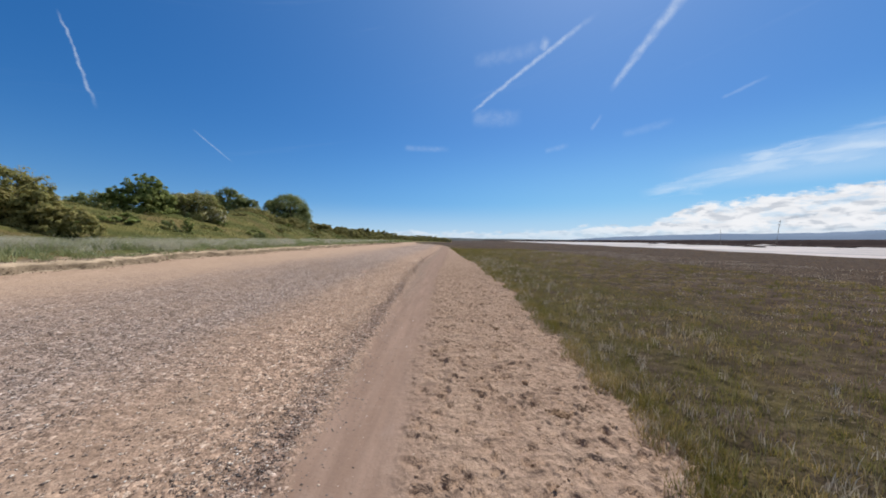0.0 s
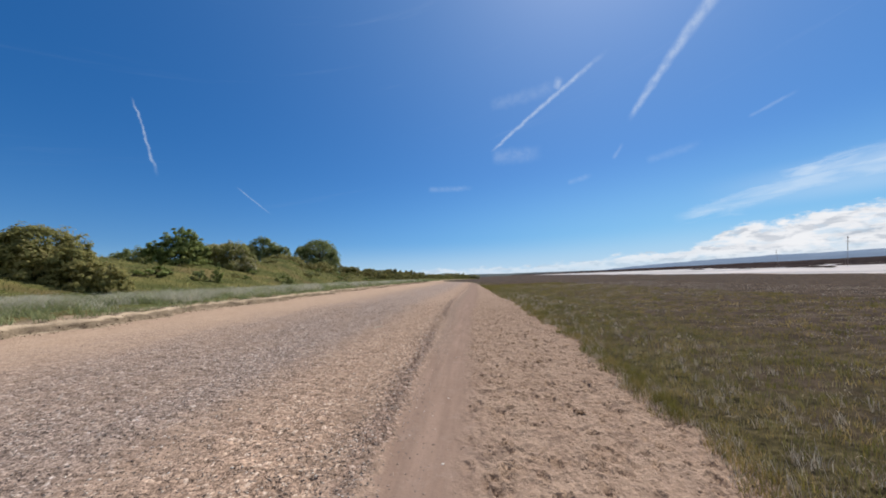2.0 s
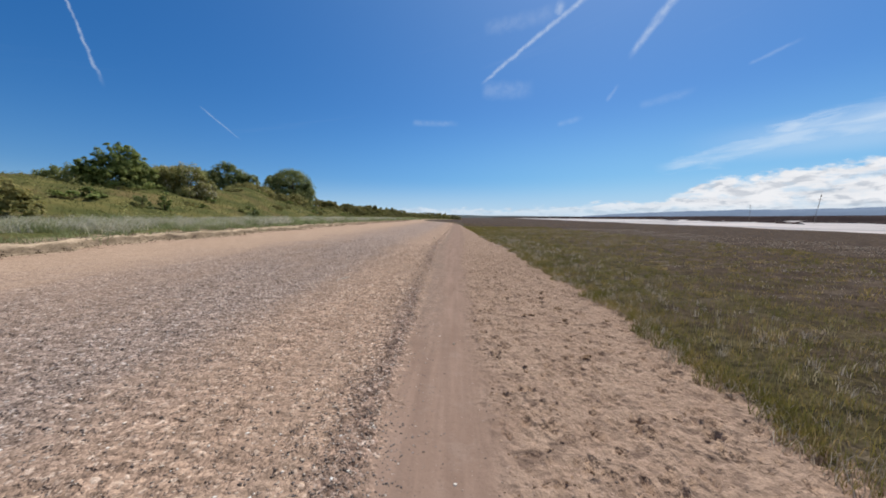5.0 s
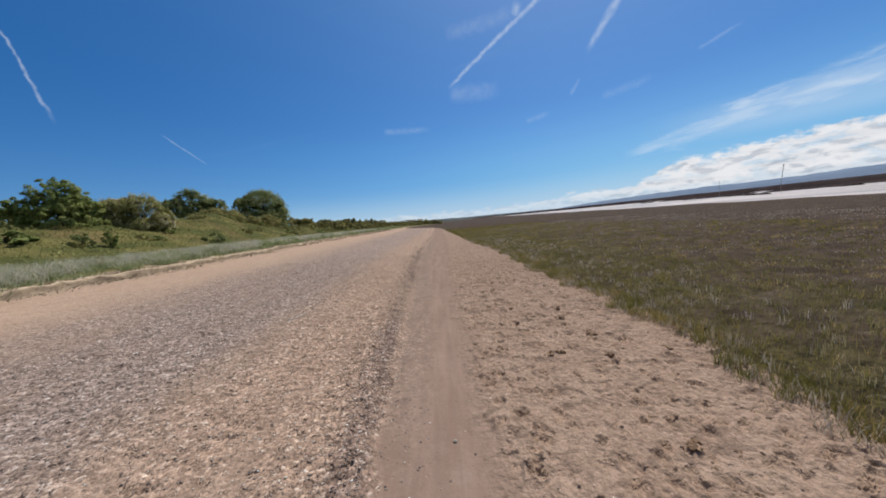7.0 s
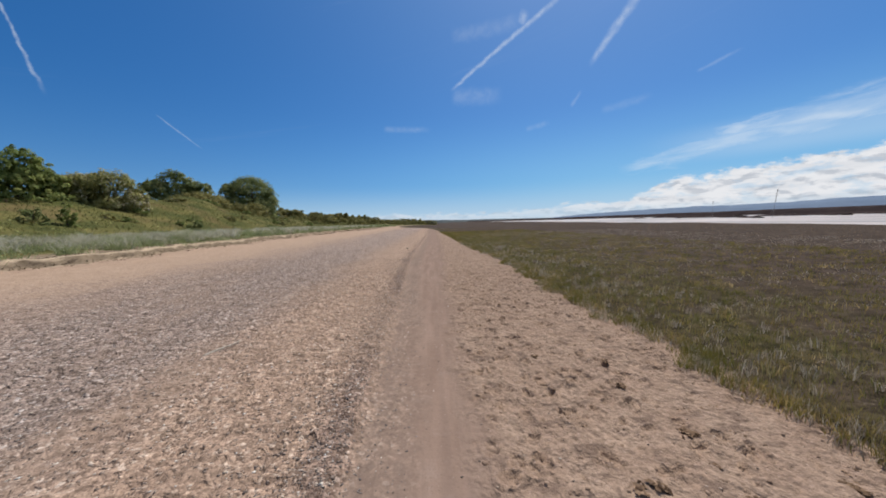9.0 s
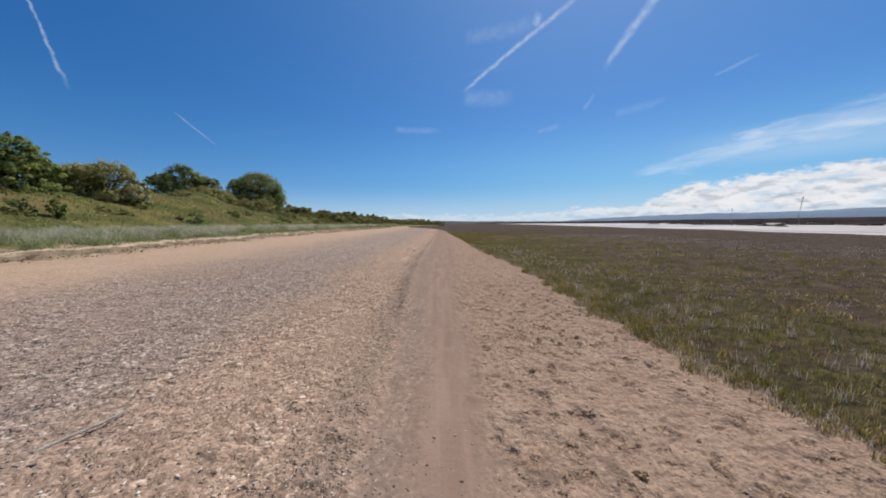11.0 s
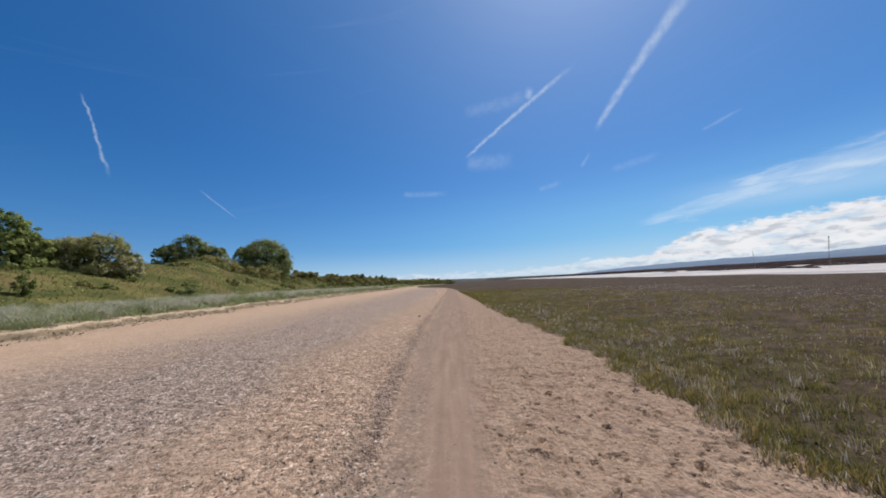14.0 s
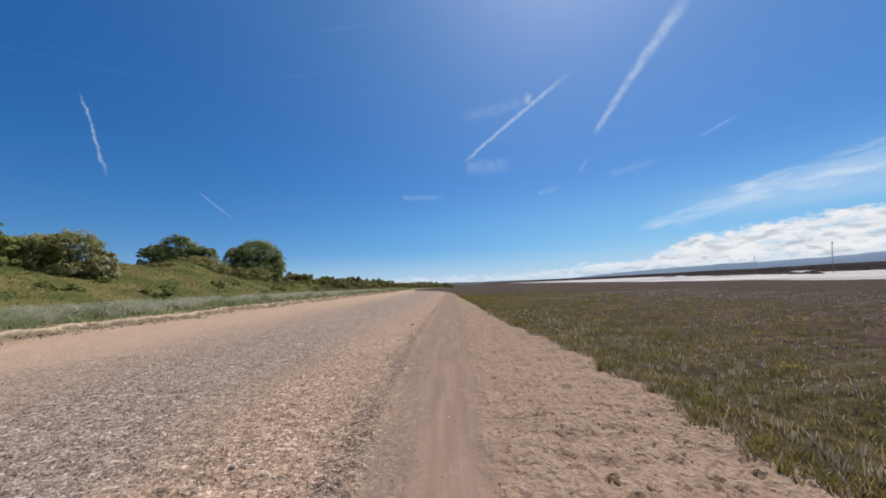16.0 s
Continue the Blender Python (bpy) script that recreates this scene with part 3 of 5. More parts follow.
WRACK = varied("dark_wrack", ((0.0, (0.050, 0.034, 0.023)), (0.6, (0.115, 0.080, 0.052)), (1.0, (0.21, 0.155, 0.105))), 0.9, 0.2, spec=0.05)
BRAMBLE = varied("bramble_leaves", ((0.0, (0.137, 0.147, 0.058)), (0.5, (0.273, 0.280, 0.104)), (1.0, (0.468, 0.424, 0.176))), 0.8, 0.3, 0.3, spec=0.1)
BARK = rough_stuff("bark", (0.055, 0.042, 0.032), (0.14, 0.11, 0.085), 3.0)
CLOD = varied("sand_crust", ((0.0, (0.20, 0.136, 0.098)), (0.5, (0.27, 0.185, 0.133)), (1.0, (0.33, 0.235, 0.17))), 0.95, spec=0.03)
SHELL = varied("white_shell", ((0.0, (0.50, 0.46, 0.40)), (1.0, (0.80, 0.77, 0.71))), 0.6, spec=0.2)
DRIFTWOOD = rough_stuff("grey_driftwood", (0.28, 0.24, 0.19), (0.50, 0.45, 0.38), 14.0)
STEEL = rough_stuff("weathered_steel", (0.20, 0.18, 0.17), (0.32, 0.28, 0.26), 2.0, 0.6)
MUDBANK = rough_stuff("dark_mud_bank", (0.036, 0.028, 0.028), (0.062, 0.047, 0.044), 0.08, 0.95, 0.2, 0.0)
# the blue of distance haze is mixed into the hills' base colour
HILLS = rough_stuff("hazy_distant_hills", (0.165, 0.22, 0.30), (0.195, 0.25, 0.33), 0.004, 0.95, 0.5, 0.0)
FAR_SHORE = rough_stuff("distant_wooded_shore", (0.075, 0.090, 0.095), (0.11, 0.125, 0.125), 0.02, 0.95, 0.5, 0.0)


def water_material():
    m, n = material("shallow_tidal_water")
    pos = n.add("ShaderNodeNewGeometry").outputs["Position"]
    streak = n.noise(n.vec("MULTIPLY", pos, (1.0, 0.14, 1.0)), 0.10, 7, 0.72)
    colour = n.mix(n.step(streak, 0.40, 0.56), (0.17, 0.145, 0.12), (0.47, 0.40, 0.35))
    waves = n.math("ADD", n.noise(pos, 1.1, 4, 0.6), n.math("MULTIPLY", n.noise(pos, 0.25, 3), 2.0))
    finish(n, colour, n.math("ADD", 0.30, n.math("MULTIPLY", streak, 0.3)), n.bump(waves, 0.7, 0.25), 0.35)
    return m


WATER = water_material()

# ---- mesh helpers ----


def mesh_of(name, verts, faces, mat, parent=None, shade=False):
    """One mesh object from arrays of vertices and of triangles or quads."""
    verts, faces = np.asarray(verts, np.float32), np.asarray(faces, np.int32)
    me = bpy.data.meshes.new(name)
    k = faces.shape[1]
    me.vertices.add(len(verts))
    me.vertices.foreach_set("co", verts.ravel())
    me.loops.add(faces.size)
    me.loops.foreach_set("vertex_index", faces.ravel())
    me.polygons.add(len(faces))
    me.polygons.foreach_set("loop_start", np.arange(0, faces.size, k, dtype=np.int32))
    if shade:
        me.polygons.foreach_set("use_smooth", np.ones(len(faces), bool))
    me.update(calc_edges=True)
    me.materials.append(mat)
    ob = new(name, me)
    ob.parent = parent
    return ob


def part(name, bm, mat, parent, label=""):
    me = bpy.data.meshes.new(name)
    bm.to_mesh(me)
    bm.free()
    me.materials.append(mat)
    ob = new(name, me)
    ob.parent = parent
    return tagged(ob, label)


def blades(rng, base, height, width, lean, heading=None):
    """Bent, tapered grass blades: three triangles each."""
    count = len(base)
    turn = rng.uniform(0, 2 * np.pi, count)
    bend = rng.uniform(0, 2 * np.pi, count) if heading is None else heading + rng.normal(0, 0.6, count)
    side = np.c_[np.cos(turn), np.sin(turn), np.zeros(count)] * (width / 2)[:, None]
    out = np.c_[np.cos(bend), np.sin(bend), np.zeros(count)] * (height * lean)[:, None]
    up = np.zeros((count, 3))
    up[:, 2] = height
    mid = base + up * 0.55 + out * 0.3
    tip = base + up + out
    v = np.stack([base - side, base + side, mid - side * 0.75, mid + side * 0.75, tip], 1).reshape(-1, 3)
    k = (np.arange(count) * 5)[:, None]
    f = np.concatenate([k + (0, 1, 3), k + (0, 3, 2), k + (2, 3, 4)])
    return v, f


def stones(rng, centre, size, flat=0.38):
    """Small rounded stones: warped octahedra with cut corners."""
    count = len(centre)
    unit = np.array([(1, 0, 0), (-1, 0, 0), (0, 1, 0), (0, -1, 0), (0, 0, 1), (0, 0, -1)], float)
    v = unit[None] * rng.uniform(0.7, 1.25, (count, 6, 1)) + rng.normal(0, 0.16, (count, 6, 3))
    v[:, :, 2] *= flat
    turn = rng.uniform(0, 2 * np.pi, count)
    c, s = np.cos(turn)[:, None], np.sin(turn)[:, None]
    x, y = v[:, :, 0] * 1.25, v[:, :, 1]
    v = np.stack([x * c - y * s, x * s + y * c, v[:, :, 2]], -1) * (size / 2)[:, None, None] + centre[:, None]
    tri = np.array([(0, 2, 4), (2, 1, 4), (1, 3, 4), (3, 0, 4), (2, 0, 5), (1, 2, 5), (3, 1, 5), (0, 3, 5)])
    return v.reshape(-1, 3), ((np.arange(count) * 6)[:, None, None] + tri[None]).reshape(-1, 3)


def plates(rng, centre, size, thick):
    """Low uneven crusts: a skirt, a shoulder and a crown, 21 triangles each."""
    count, k = len(centre), 7
    ang = np.arange(k) * 2 * np.pi / k + rng.uniform(0, 6.28, (count, 1)) + rng.normal(0, 0.15, (count, k))
    r = size[:, None] / 2 * rng.uniform(0.65, 1.2, (count, k))
    long = rng.uniform(0.5, 1.0, (count, 1))
    x, y = np.cos(ang) * r, np.sin(ang) * r * long
    low = np.stack([x, y, np.full((count, k), -0.012)], -1)
    lean = rng.normal(0, 0.35, (count, 1))
    top = np.stack([x * 0.8, y * 0.8, thick[:, None] * (rng.uniform(0.6, 1.1, (count, k)) + lean * np.sin(ang))], -1)
    mid = np.stack([np.zeros(count), np.zeros(count), thick * rng.uniform(0.7, 1.0, count)], -1)[:, None]
    v = np.concatenate([low, top, mid], 1) + centre[:, None]
    tri = []
    for j in range(k):
        n_ = (j + 1) % k
        tri += [(j, n_, k + n_), (j, k + n_, k + j), (k + j, k + n_, 2 * k)]
    return v.reshape(-1, 3), ((np.arange(count) * (2 * k + 1))[:, None, None] + np.array(tri)[None]).reshape(-1, 3)


def flakes(rng, centre, size, tilt=0.5, normal=None):
    """Loose leaf-like quads, folded along the middle."""
    count = len(centre)
    u = rng.normal(0, 1, (count, 3))
    if normal is None:
        u[:, 2] *= tilt
        w = rng.normal(0, 1, (count, 3))
        w[:, 2] *= tilt
    else:
        facing = normal + rng.normal(0, 0.38, (count, 3))
        u = np.cross(facing, rng.normal(0, 1, (count, 3)))
        w = np.cross(facing, u)
    u /= np.linalg.norm(u, axis=1, keepdims=True) + 1e-9
    w -= u * (u * w).sum(1, keepdims=True)
    w /= np.linalg.norm(w, axis=1, keepdims=True) + 1e-9
    a, b = u * (size * 0.62)[:, None], w * (size * 0.36)[:, None]
    v = np.stack([centre - a, centre + b * 1.0 + a * 0.1, centre + a, centre - b * 1.0 + a * 0.1], 1).reshape(-1, 3)
    k = (np.arange(count) * 4)[:, None]
    return v, np.concatenate([k + (0, 1, 2), k + (0, 2, 3)])


# ---- ground: one sheet from behind the camera to the horizon ----


def spread(points):
    """Grid lines: (from, to, step) runs joined, then growing steps to both ends."""
    out = []
    for a, b, step in points:
        out.extend(np.arange(a, b - step * 0.5, step))
    return out


def growing(start, end, step, factor):
    out, v = [], start
    while abs(v) < abs(end):
        v += math.copysign(step, end - start)
        step *= factor
        out.append(v)
    return out


NEAR_X = spread(((-9.0, -2.2, 0.13), (-2.2, -0.7, 0.04), (-0.7, 3.2, 0.021)))
XS = np.array(sorted(growing(-9.0, -13.9, 0.18, 1.03) + spread(((-19.0, -14.3, 0.065),)) + growing(-19.0, -70, 0.3, 1.05) + NEAR_X + [3.2] + growing(3.2, 4600, 0.08, 1.08) + [-120, -300, -1000, -4600]))
NEAR_Y = spread(((1.2, 22.0, 0.023),))
YS = np.array(sorted(NEAR_Y + [22.0] + growing(22.0, 4600, 0.03, 1.035) + growing(1.2, -60, 0.3, 1.2) + [-150, -600, -4600]))

rng = np.random.default_rng(7)


def relief(X, Y):
    """Footprints, ruts and ripples in the sand near the camera."""
    Z = np.zeros_like(X)
    left, right, edge = along(TRACK_L, Y), along(TRACK_R, Y), marsh_edge(Y)
    near = smooth(Y, -2, 1) * (1 - smooth(Y, 45, 70))
    grain = np.zeros_like(X)
    for amp, f in ((0.010, 6.0), (0.008, 11.0), (0.006, 19.0), (0.005, 33.0), (0.0045, 52.0), (0.003, 78.0)):
        ph = rng.uniform(0, 6.28, 6)
        for k in range(3):
            ang = rng.uniform(0, 3.14)
            grain += amp * np.sin((X * math.cos(ang) + Y * math.sin(ang)) * f + ph[k] + 2.0 * np.sin(X * f * 0.31 + Y * f * 0.23 + ph[k + 3])) * 0.6
    trod = smooth(X - right, -0.12, 0.24) * (1 - smooth(X - edge, -0.15, 0.15))
    gravel = 1 - smooth(X - left, -0.12, 0.05)
    marsh = smooth(X - edge, -0.22, 0.40)
    Z += near * grain * (0.7 * trod + 0.85 * gravel * smooth(X, -12, -6) + 0.3 * gravel + 0.15)
    Z += near * gravel * 0.035 * smooth(X - left, -0.8, -0.15)
    Z += near * marsh * (0.035 + 1.0 * grain)
    Z += -0.025 * near * smooth(X - left, -0.02, 0.2) * (1 - smooth(X - right, -0.25, 0.15))
    return Z, trod * near


def make_ground():
    X, Y = np.meshgrid(XS, YS)
    Z = lay(X, Y)
    fine, trod = relief(X, Y)
    Z += fine
    # footprints and hoof marks in the soft sand beside the track
    for k in range(4600):
        fy = 1.2 + 43.0 * rng.random() ** 1.15
        low, high = float(along(TRACK_R, fy)) - 0.1, float(marsh_edge(fy)) + 0.05
        fx = low + (high - low) * rng.random() ** 0.9
        small = rng.random() < 0.62
        half_l, half_w = (rng.uniform(0.022, 0.045), rng.uniform(0.022, 0.04)) if small else (rng.uniform(0.06, 0.12), rng.uniform(0.04, 0.065))
        turn, depth = rng.normal(0.0, 0.9), rng.uniform(0.008, 0.016) if small else rng.uniform(0.018, 0.032)
        i0, i1 = np.searchsorted(XS, (fx - 0.28, fx + 0.28))
        j0, j1 = np.searchsorted(YS, (fy - 0.28, fy + 0.28))
        dx, dy = X[j0:j1, i0:i1] - fx, Y[j0:j1, i0:i1] - fy
        u, v = dx * math.cos(turn) + dy * math.sin(turn), dy * math.cos(turn) - dx * math.sin(turn)
        q = np.sqrt((u / half_w) ** 2 + (v / half_l) ** 2)
        cut = 1 - smooth(q, 0.88, 1.04)
        if k % 5 < 2:
            # a crescent: deep along one end only
            cut = cut * np.clip(0.15 + 1.5 * v / half_l, 0.1, 1.6)
        rim = np.exp(-((q - 1.28) / 0.22) ** 2) * rng.uniform(0.3, 0.8)
        slope = np.clip(1 + 0.6 * dy / (half_l + half_w), 0.6, 1.4)
        Z[j0:j1, i0:i1] += np.maximum(trod[j0:j1, i0:i1], 0.10 * (q < 2)) * depth * (rim - cut * slope)
    crumbly = rng.normal(0, 1, Z.shape)
    Z += 0.0016 * trod * crumbly * (0.4 + 0.6 * (np.sin(X * 2.1 + np.sin(Y * 1.3)) * np.sin(Y * 1.7) > -0.2))
    rows, cols = X.shape
    k = np.arange(rows * cols).reshape(rows, cols)
    quads = np.stack([k[:-1, :-1], k[:-1, 1:], k[1:, 1:], k[1:, :-1]], -1).reshape(-1, 4)
    ob = mesh_of("ground", np.stack([X, Y, Z], -1).reshape(-1, 3), quads, GROUND, shade=True)
    tagged(ob, "sandy shingle beach with a trodden track, salt marsh and a grassy bank", "ground", kind="structure")
    return Z


SURFACE = make_ground()


def stuff(name, label, category, vf, mat, shade=False):
    return tagged(mesh_of(name, *vf, mat, shade=shade), label, category, kind="stuff")


def seat(x, y, lift=0.0):
    """Places on the surface of the ground, relief and all."""
    x, y = np.atleast_1d(np.asarray(x, float)), np.atleast_1d(np.asarray(y, float))
    i, j = np.clip(np.searchsorted(XS, x) - 1, 0, len(XS) - 2), np.clip(np.searchsorted(YS, y) - 1, 0, len(YS) - 2)
    u, v = (x - XS[i]) / (XS[i + 1] - XS[i]), (y - YS[j]) / (YS[j + 1] - YS[j])
    z = (SURFACE[j, i] * (1 - u) + SURFACE[j, i + 1] * u) * (1 - v) + (SURFACE[j + 1, i] * (1 - u) + SURFACE[j + 1, i + 1] * u) * v
    return np.c_[x, y, z + lift]


# ---- water, far banks and hills ----


def make_water():
    ys = np.concatenate([np.linspace(-400, 400, 81), np.geomspace(420, 4500, 30)])
    xs = np.concatenate([[0.0], np.geomspace(2, 4400, 40)])
    v = np.array([(shore(y) + 1.5 + x, y, -0.42) for y in ys for x in xs])
    k = np.arange(len(v)).reshape(len(ys), len(xs))
    q = np.stack([k[:-1, :-1], k[:-1, 1:], k[1:, 1:], k[1:, :-1]], -1).reshape(-1, 4)
    tagged(mesh_of("water", v, q, WATER), "pale bright tidal water over mud flats", "water", kind="structure")


make_water()


def long_bank(name, spine, width, height, mat, label, category, seed, bumps=0.35, kind="structure"):
    """A low uneven ridge along a spine of (x, y) points, with a rounded section."""
    r = np.random.default_rng(seed)
    spine = np.array(spine, float)
    seg = np.r_[0, np.cumsum(np.linalg.norm(np.diff(spine, axis=0), axis=1))]
    steps = np.linspace(0, seg[-1], max(24, int(seg[-1] / (width * 0.5))))
    px, py = np.interp(steps, seg, spine[:, 0]), np.interp(steps, seg, spine[:, 1])
    tx, ty = np.gradient(px), np.gradient(py)
    size = np.hypot(tx, ty)
    nx, ny = ty / size, -tx / size
    wob = sum(r.uniform(0.3, 1) * np.sin(steps / width * f + r.uniform(0, 6)) for f in (0.11, 0.27, 0.61, 1.3)) / 2.4
    tall = height * (1 + bumps * wob) * smooth(np.minimum(steps, steps[-1] - steps), 0, seg[-1] * 0.12)
    section = np.linspace(-1, 1, 9)
    v = []
    for a in range(len(steps)):
        for s in section:
            v.append((px[a] + nx[a] * s * width / 2, py[a] + ny[a] * s * width / 2, -0.6 + (0.6 + tall[a]) * (1 - s * s) ** 0.7 + r.normal(0, 0.02) * height))
    k = np.arange(len(v)).reshape(len(steps), 9)
    q = np.stack([k[:-1, :-1], k[:-1, 1:], k[1:, 1:], k[1:, :-1]], -1).reshape(-1, 4)
    return tagged(mesh_of(name, v, q, mat, shade=True), label, category, kind=kind)


long_bank("backdrop_estuary_bank", [(285, -300), (272, 100), (270, 500), (262, 1500), (255, 2600)], 22, 3.5, MUDBANK, "long dark mud bank across the estuary", "bank", 3, 0.12)
for (bx, by), (ex, ey), w, h, s in (((150, 118), (176, 150), 5, 0.30, 4), ((168, 112), (205, 172), 9, 0.5, 5), ((150, 190), (188, 250), 7, 0.35, 6), ((120, 120), (131, 138), 3, 0.16, 7), ((205, 210), (240, 330), 10, 0.6, 8), ((176, 92), (190, 112), 6, 0.45, 9)):
    long_bank("mud_bank", [(bx, by), ((bx + ex) / 2 + 3, (by + ey) / 2), (ex, ey)], w, h, MUDBANK, "low dark mud bank standing out of the pale water", "mud bank", s, 0.5)


r3 = random.Random(61)
for k in range(20):
    bx, by = r3.uniform(140, 245), r3.uniform(40, 260)
    size = r3.uniform(10, 28)
    long_bank("mud_bank", [(bx, by), (bx + size * 0.12, by + size * 0.5), (bx + size * 0.3, by + size)], r3.uniform(3, 6), r3.uniform(0.15, 0.4), MUDBANK, "low dark mud bank standing out of the pale water", "mud bank", 70 + k, 0.6)


def far_ridge(name, az0, az1, dist, tops, mat, label, seed):
    """A distant ridge: crest elevations in degrees at even steps of azimuth."""
    r = np.random.default_rng(seed)
    azs = np.radians(np.linspace(az0, az1, 160))
    el_ = np.interp(np.linspace(0, 1, 160), np.linspace(0, 1, len(tops)), tops)
    el_ = el_ * (1 + 0.025 * np.sin(azs * 60 + seed) + 0.02 * np.sin(azs * 143)) + r.normal(0, 0.008, 160)
    crest = 1.95 + dist * np.tan(np.radians(np.maximum(el_, -0.02)))
    v = []
    for k in range(160):
        for d, share in ((0.94, 0.0), (0.97, 0.55), (1.0, 1.0), (1.04, 0.5)):
            v.append((dist * d * math.sin(azs[k]), dist * d * math.cos(azs[k]), -1 + (crest[k] + 1) * share))
    k = np.arange(len(v)).reshape(160, 4)
    q = np.stack([k[:-1, :-1], k[:-1, 1:], k[1:, 1:], k[1:, :-1]], -1).reshape(-1, 4)
    tagged(mesh_of(name, v, q, mat, shade=True), label, "hills", kind="structure")


far_ridge("backdrop_hills", 19, 84, 4200, (0.0, 0.55, 0.85, 1.02, 1.0, 1.25, 1.3, 1.3, 1.2, 1.3), HILLS, "long distant hills beyond the estuary, coloured blue for haze", 2)
far_ridge("backdrop_far_shore", -14, 24, 2200, (0.35, 0.4, 0.45, 0.5, 0.42, 0.32, 0.30, 0.22, 0.18, 0.1), FAR_SHORE, "distant low wooded shore on the horizon", 5)


def beacon(x, y, height, lean):
    """A navigation beacon: post on a pile, two braces, ladder rungs, crossarm and cage topmark."""
    thing = tagged(new("beacon"), "tall thin steel navigation beacon standing in the water", "beacon", group="beacons in the estuary")
    thing.matrix_world = pose(x, y, -0.5, 0, lean, 0)
    scale = height / 10.0

    def rod(name, a, b, r0, r1, label=""):
        a, b = Vector(a) * scale, Vector(b) * scale
        bm = bmesh.new()
        bmesh.ops.create_cone(bm, cap_ends=True, segments=8, radius1=r0 * scale, radius2=r1 * scale, depth=(b - a).length)
        bmesh.ops.transform(bm, matrix=Matrix.Translation((a + b) / 2) @ (b - a).to_track_quat("Z", "Y").to_matrix().to_4x4(), verts=bm.verts)
        part(name, bm, STEEL, thing, label)

    rod("post", (0, 0, 0), (0, 0, 10), 0.035, 0.035)
    rod("pile", (0, 0, -0.6), (0, 0, 1.2), 0.06, 0.05, "rusty steel pile")
    rod("daymark", (0, 0, 5.6), (0, 0, 9.4), 0.085, 0.07, "grey slatted daymark")
    rod("brace", (1.0, 0, 0), (0, 0, 4.4), 0.015, 0.015)
    rod("brace", (-0.5, 0.85, 0), (0, 0, 4.4), 0.015, 0.015)
    rod("brace", (-0.5, -0.85, 0), (0, 0, 4.4), 0.015, 0.015)
    rod("crossarm", (-0.6, 0, 8.6), (0.6, 0, 8.6), 0.06, 0.06)
    for k in range(6):
        rod("rung", (-0.22, 0.1, 2.2 + k), (0.22, 0.1, 2.2 + k), 0.015, 0.015)
    rod("topmark", (0, 0, 9.7), (0, 0, 10.5), 0.2, 0.04, "cone-shaped topmark")


beacon(128, 123, 10.3, 9)
beacon(139, 160, 8.0, 0)

# ---- trees and bushes ----


def limbs(rng_, height, radius, spread_, count):
    """A tapered trunk with limbs, as one mesh."""
    v, f = [], []

    def tube(points, radii):
        start = len(v)
        for (px, py, pz), r in zip(points, radii):
            for k in range(6):
                ang = k * math.pi / 3
                v.append((px + r * math.cos(ang), py + r * math.sin(ang), pz))
        for s in range(len(points) - 1):
            for k in range(6):
                a, b = start + s * 6 + k, start + s * 6 + (k + 1) % 6
                f.append((a, b, b + 6, a + 6))

    bend = rng_.normal(0, 0.05, 2) * height
    trunk = [(0, 0, -0.4), (bend[0] * 0.2, bend[1] * 0.2, height * 0.25), (bend[0] * 0.6, bend[1] * 0.6, height * 0.55), (bend[0], bend[1], height * 0.85)]
    tube(trunk, (radius * 1.35, radius, radius * 0.65, radius * 0.2))
    for k in range(count):
        ang = k * 2.4 + rng_.uniform(-0.4, 0.4)
        z0 = height * rng_.uniform(0.15, 0.5)
        reach = spread_ * rng_.uniform(0.55, 0.9)
        z1 = min(height * 0.9, z0 + height * rng_.uniform(0.2, 0.42))
        c, s = math.cos(ang), math.sin(ang)
        tube([(0, 0, z0), (c * reach * 0.45, s * reach * 0.45, z0 + (z1 - z0) * 0.6), (c * reach, s * reach, z1)], (radius * 0.5, radius * 0.3, radius * 0.1))
    return np.array(v), np.array(f)


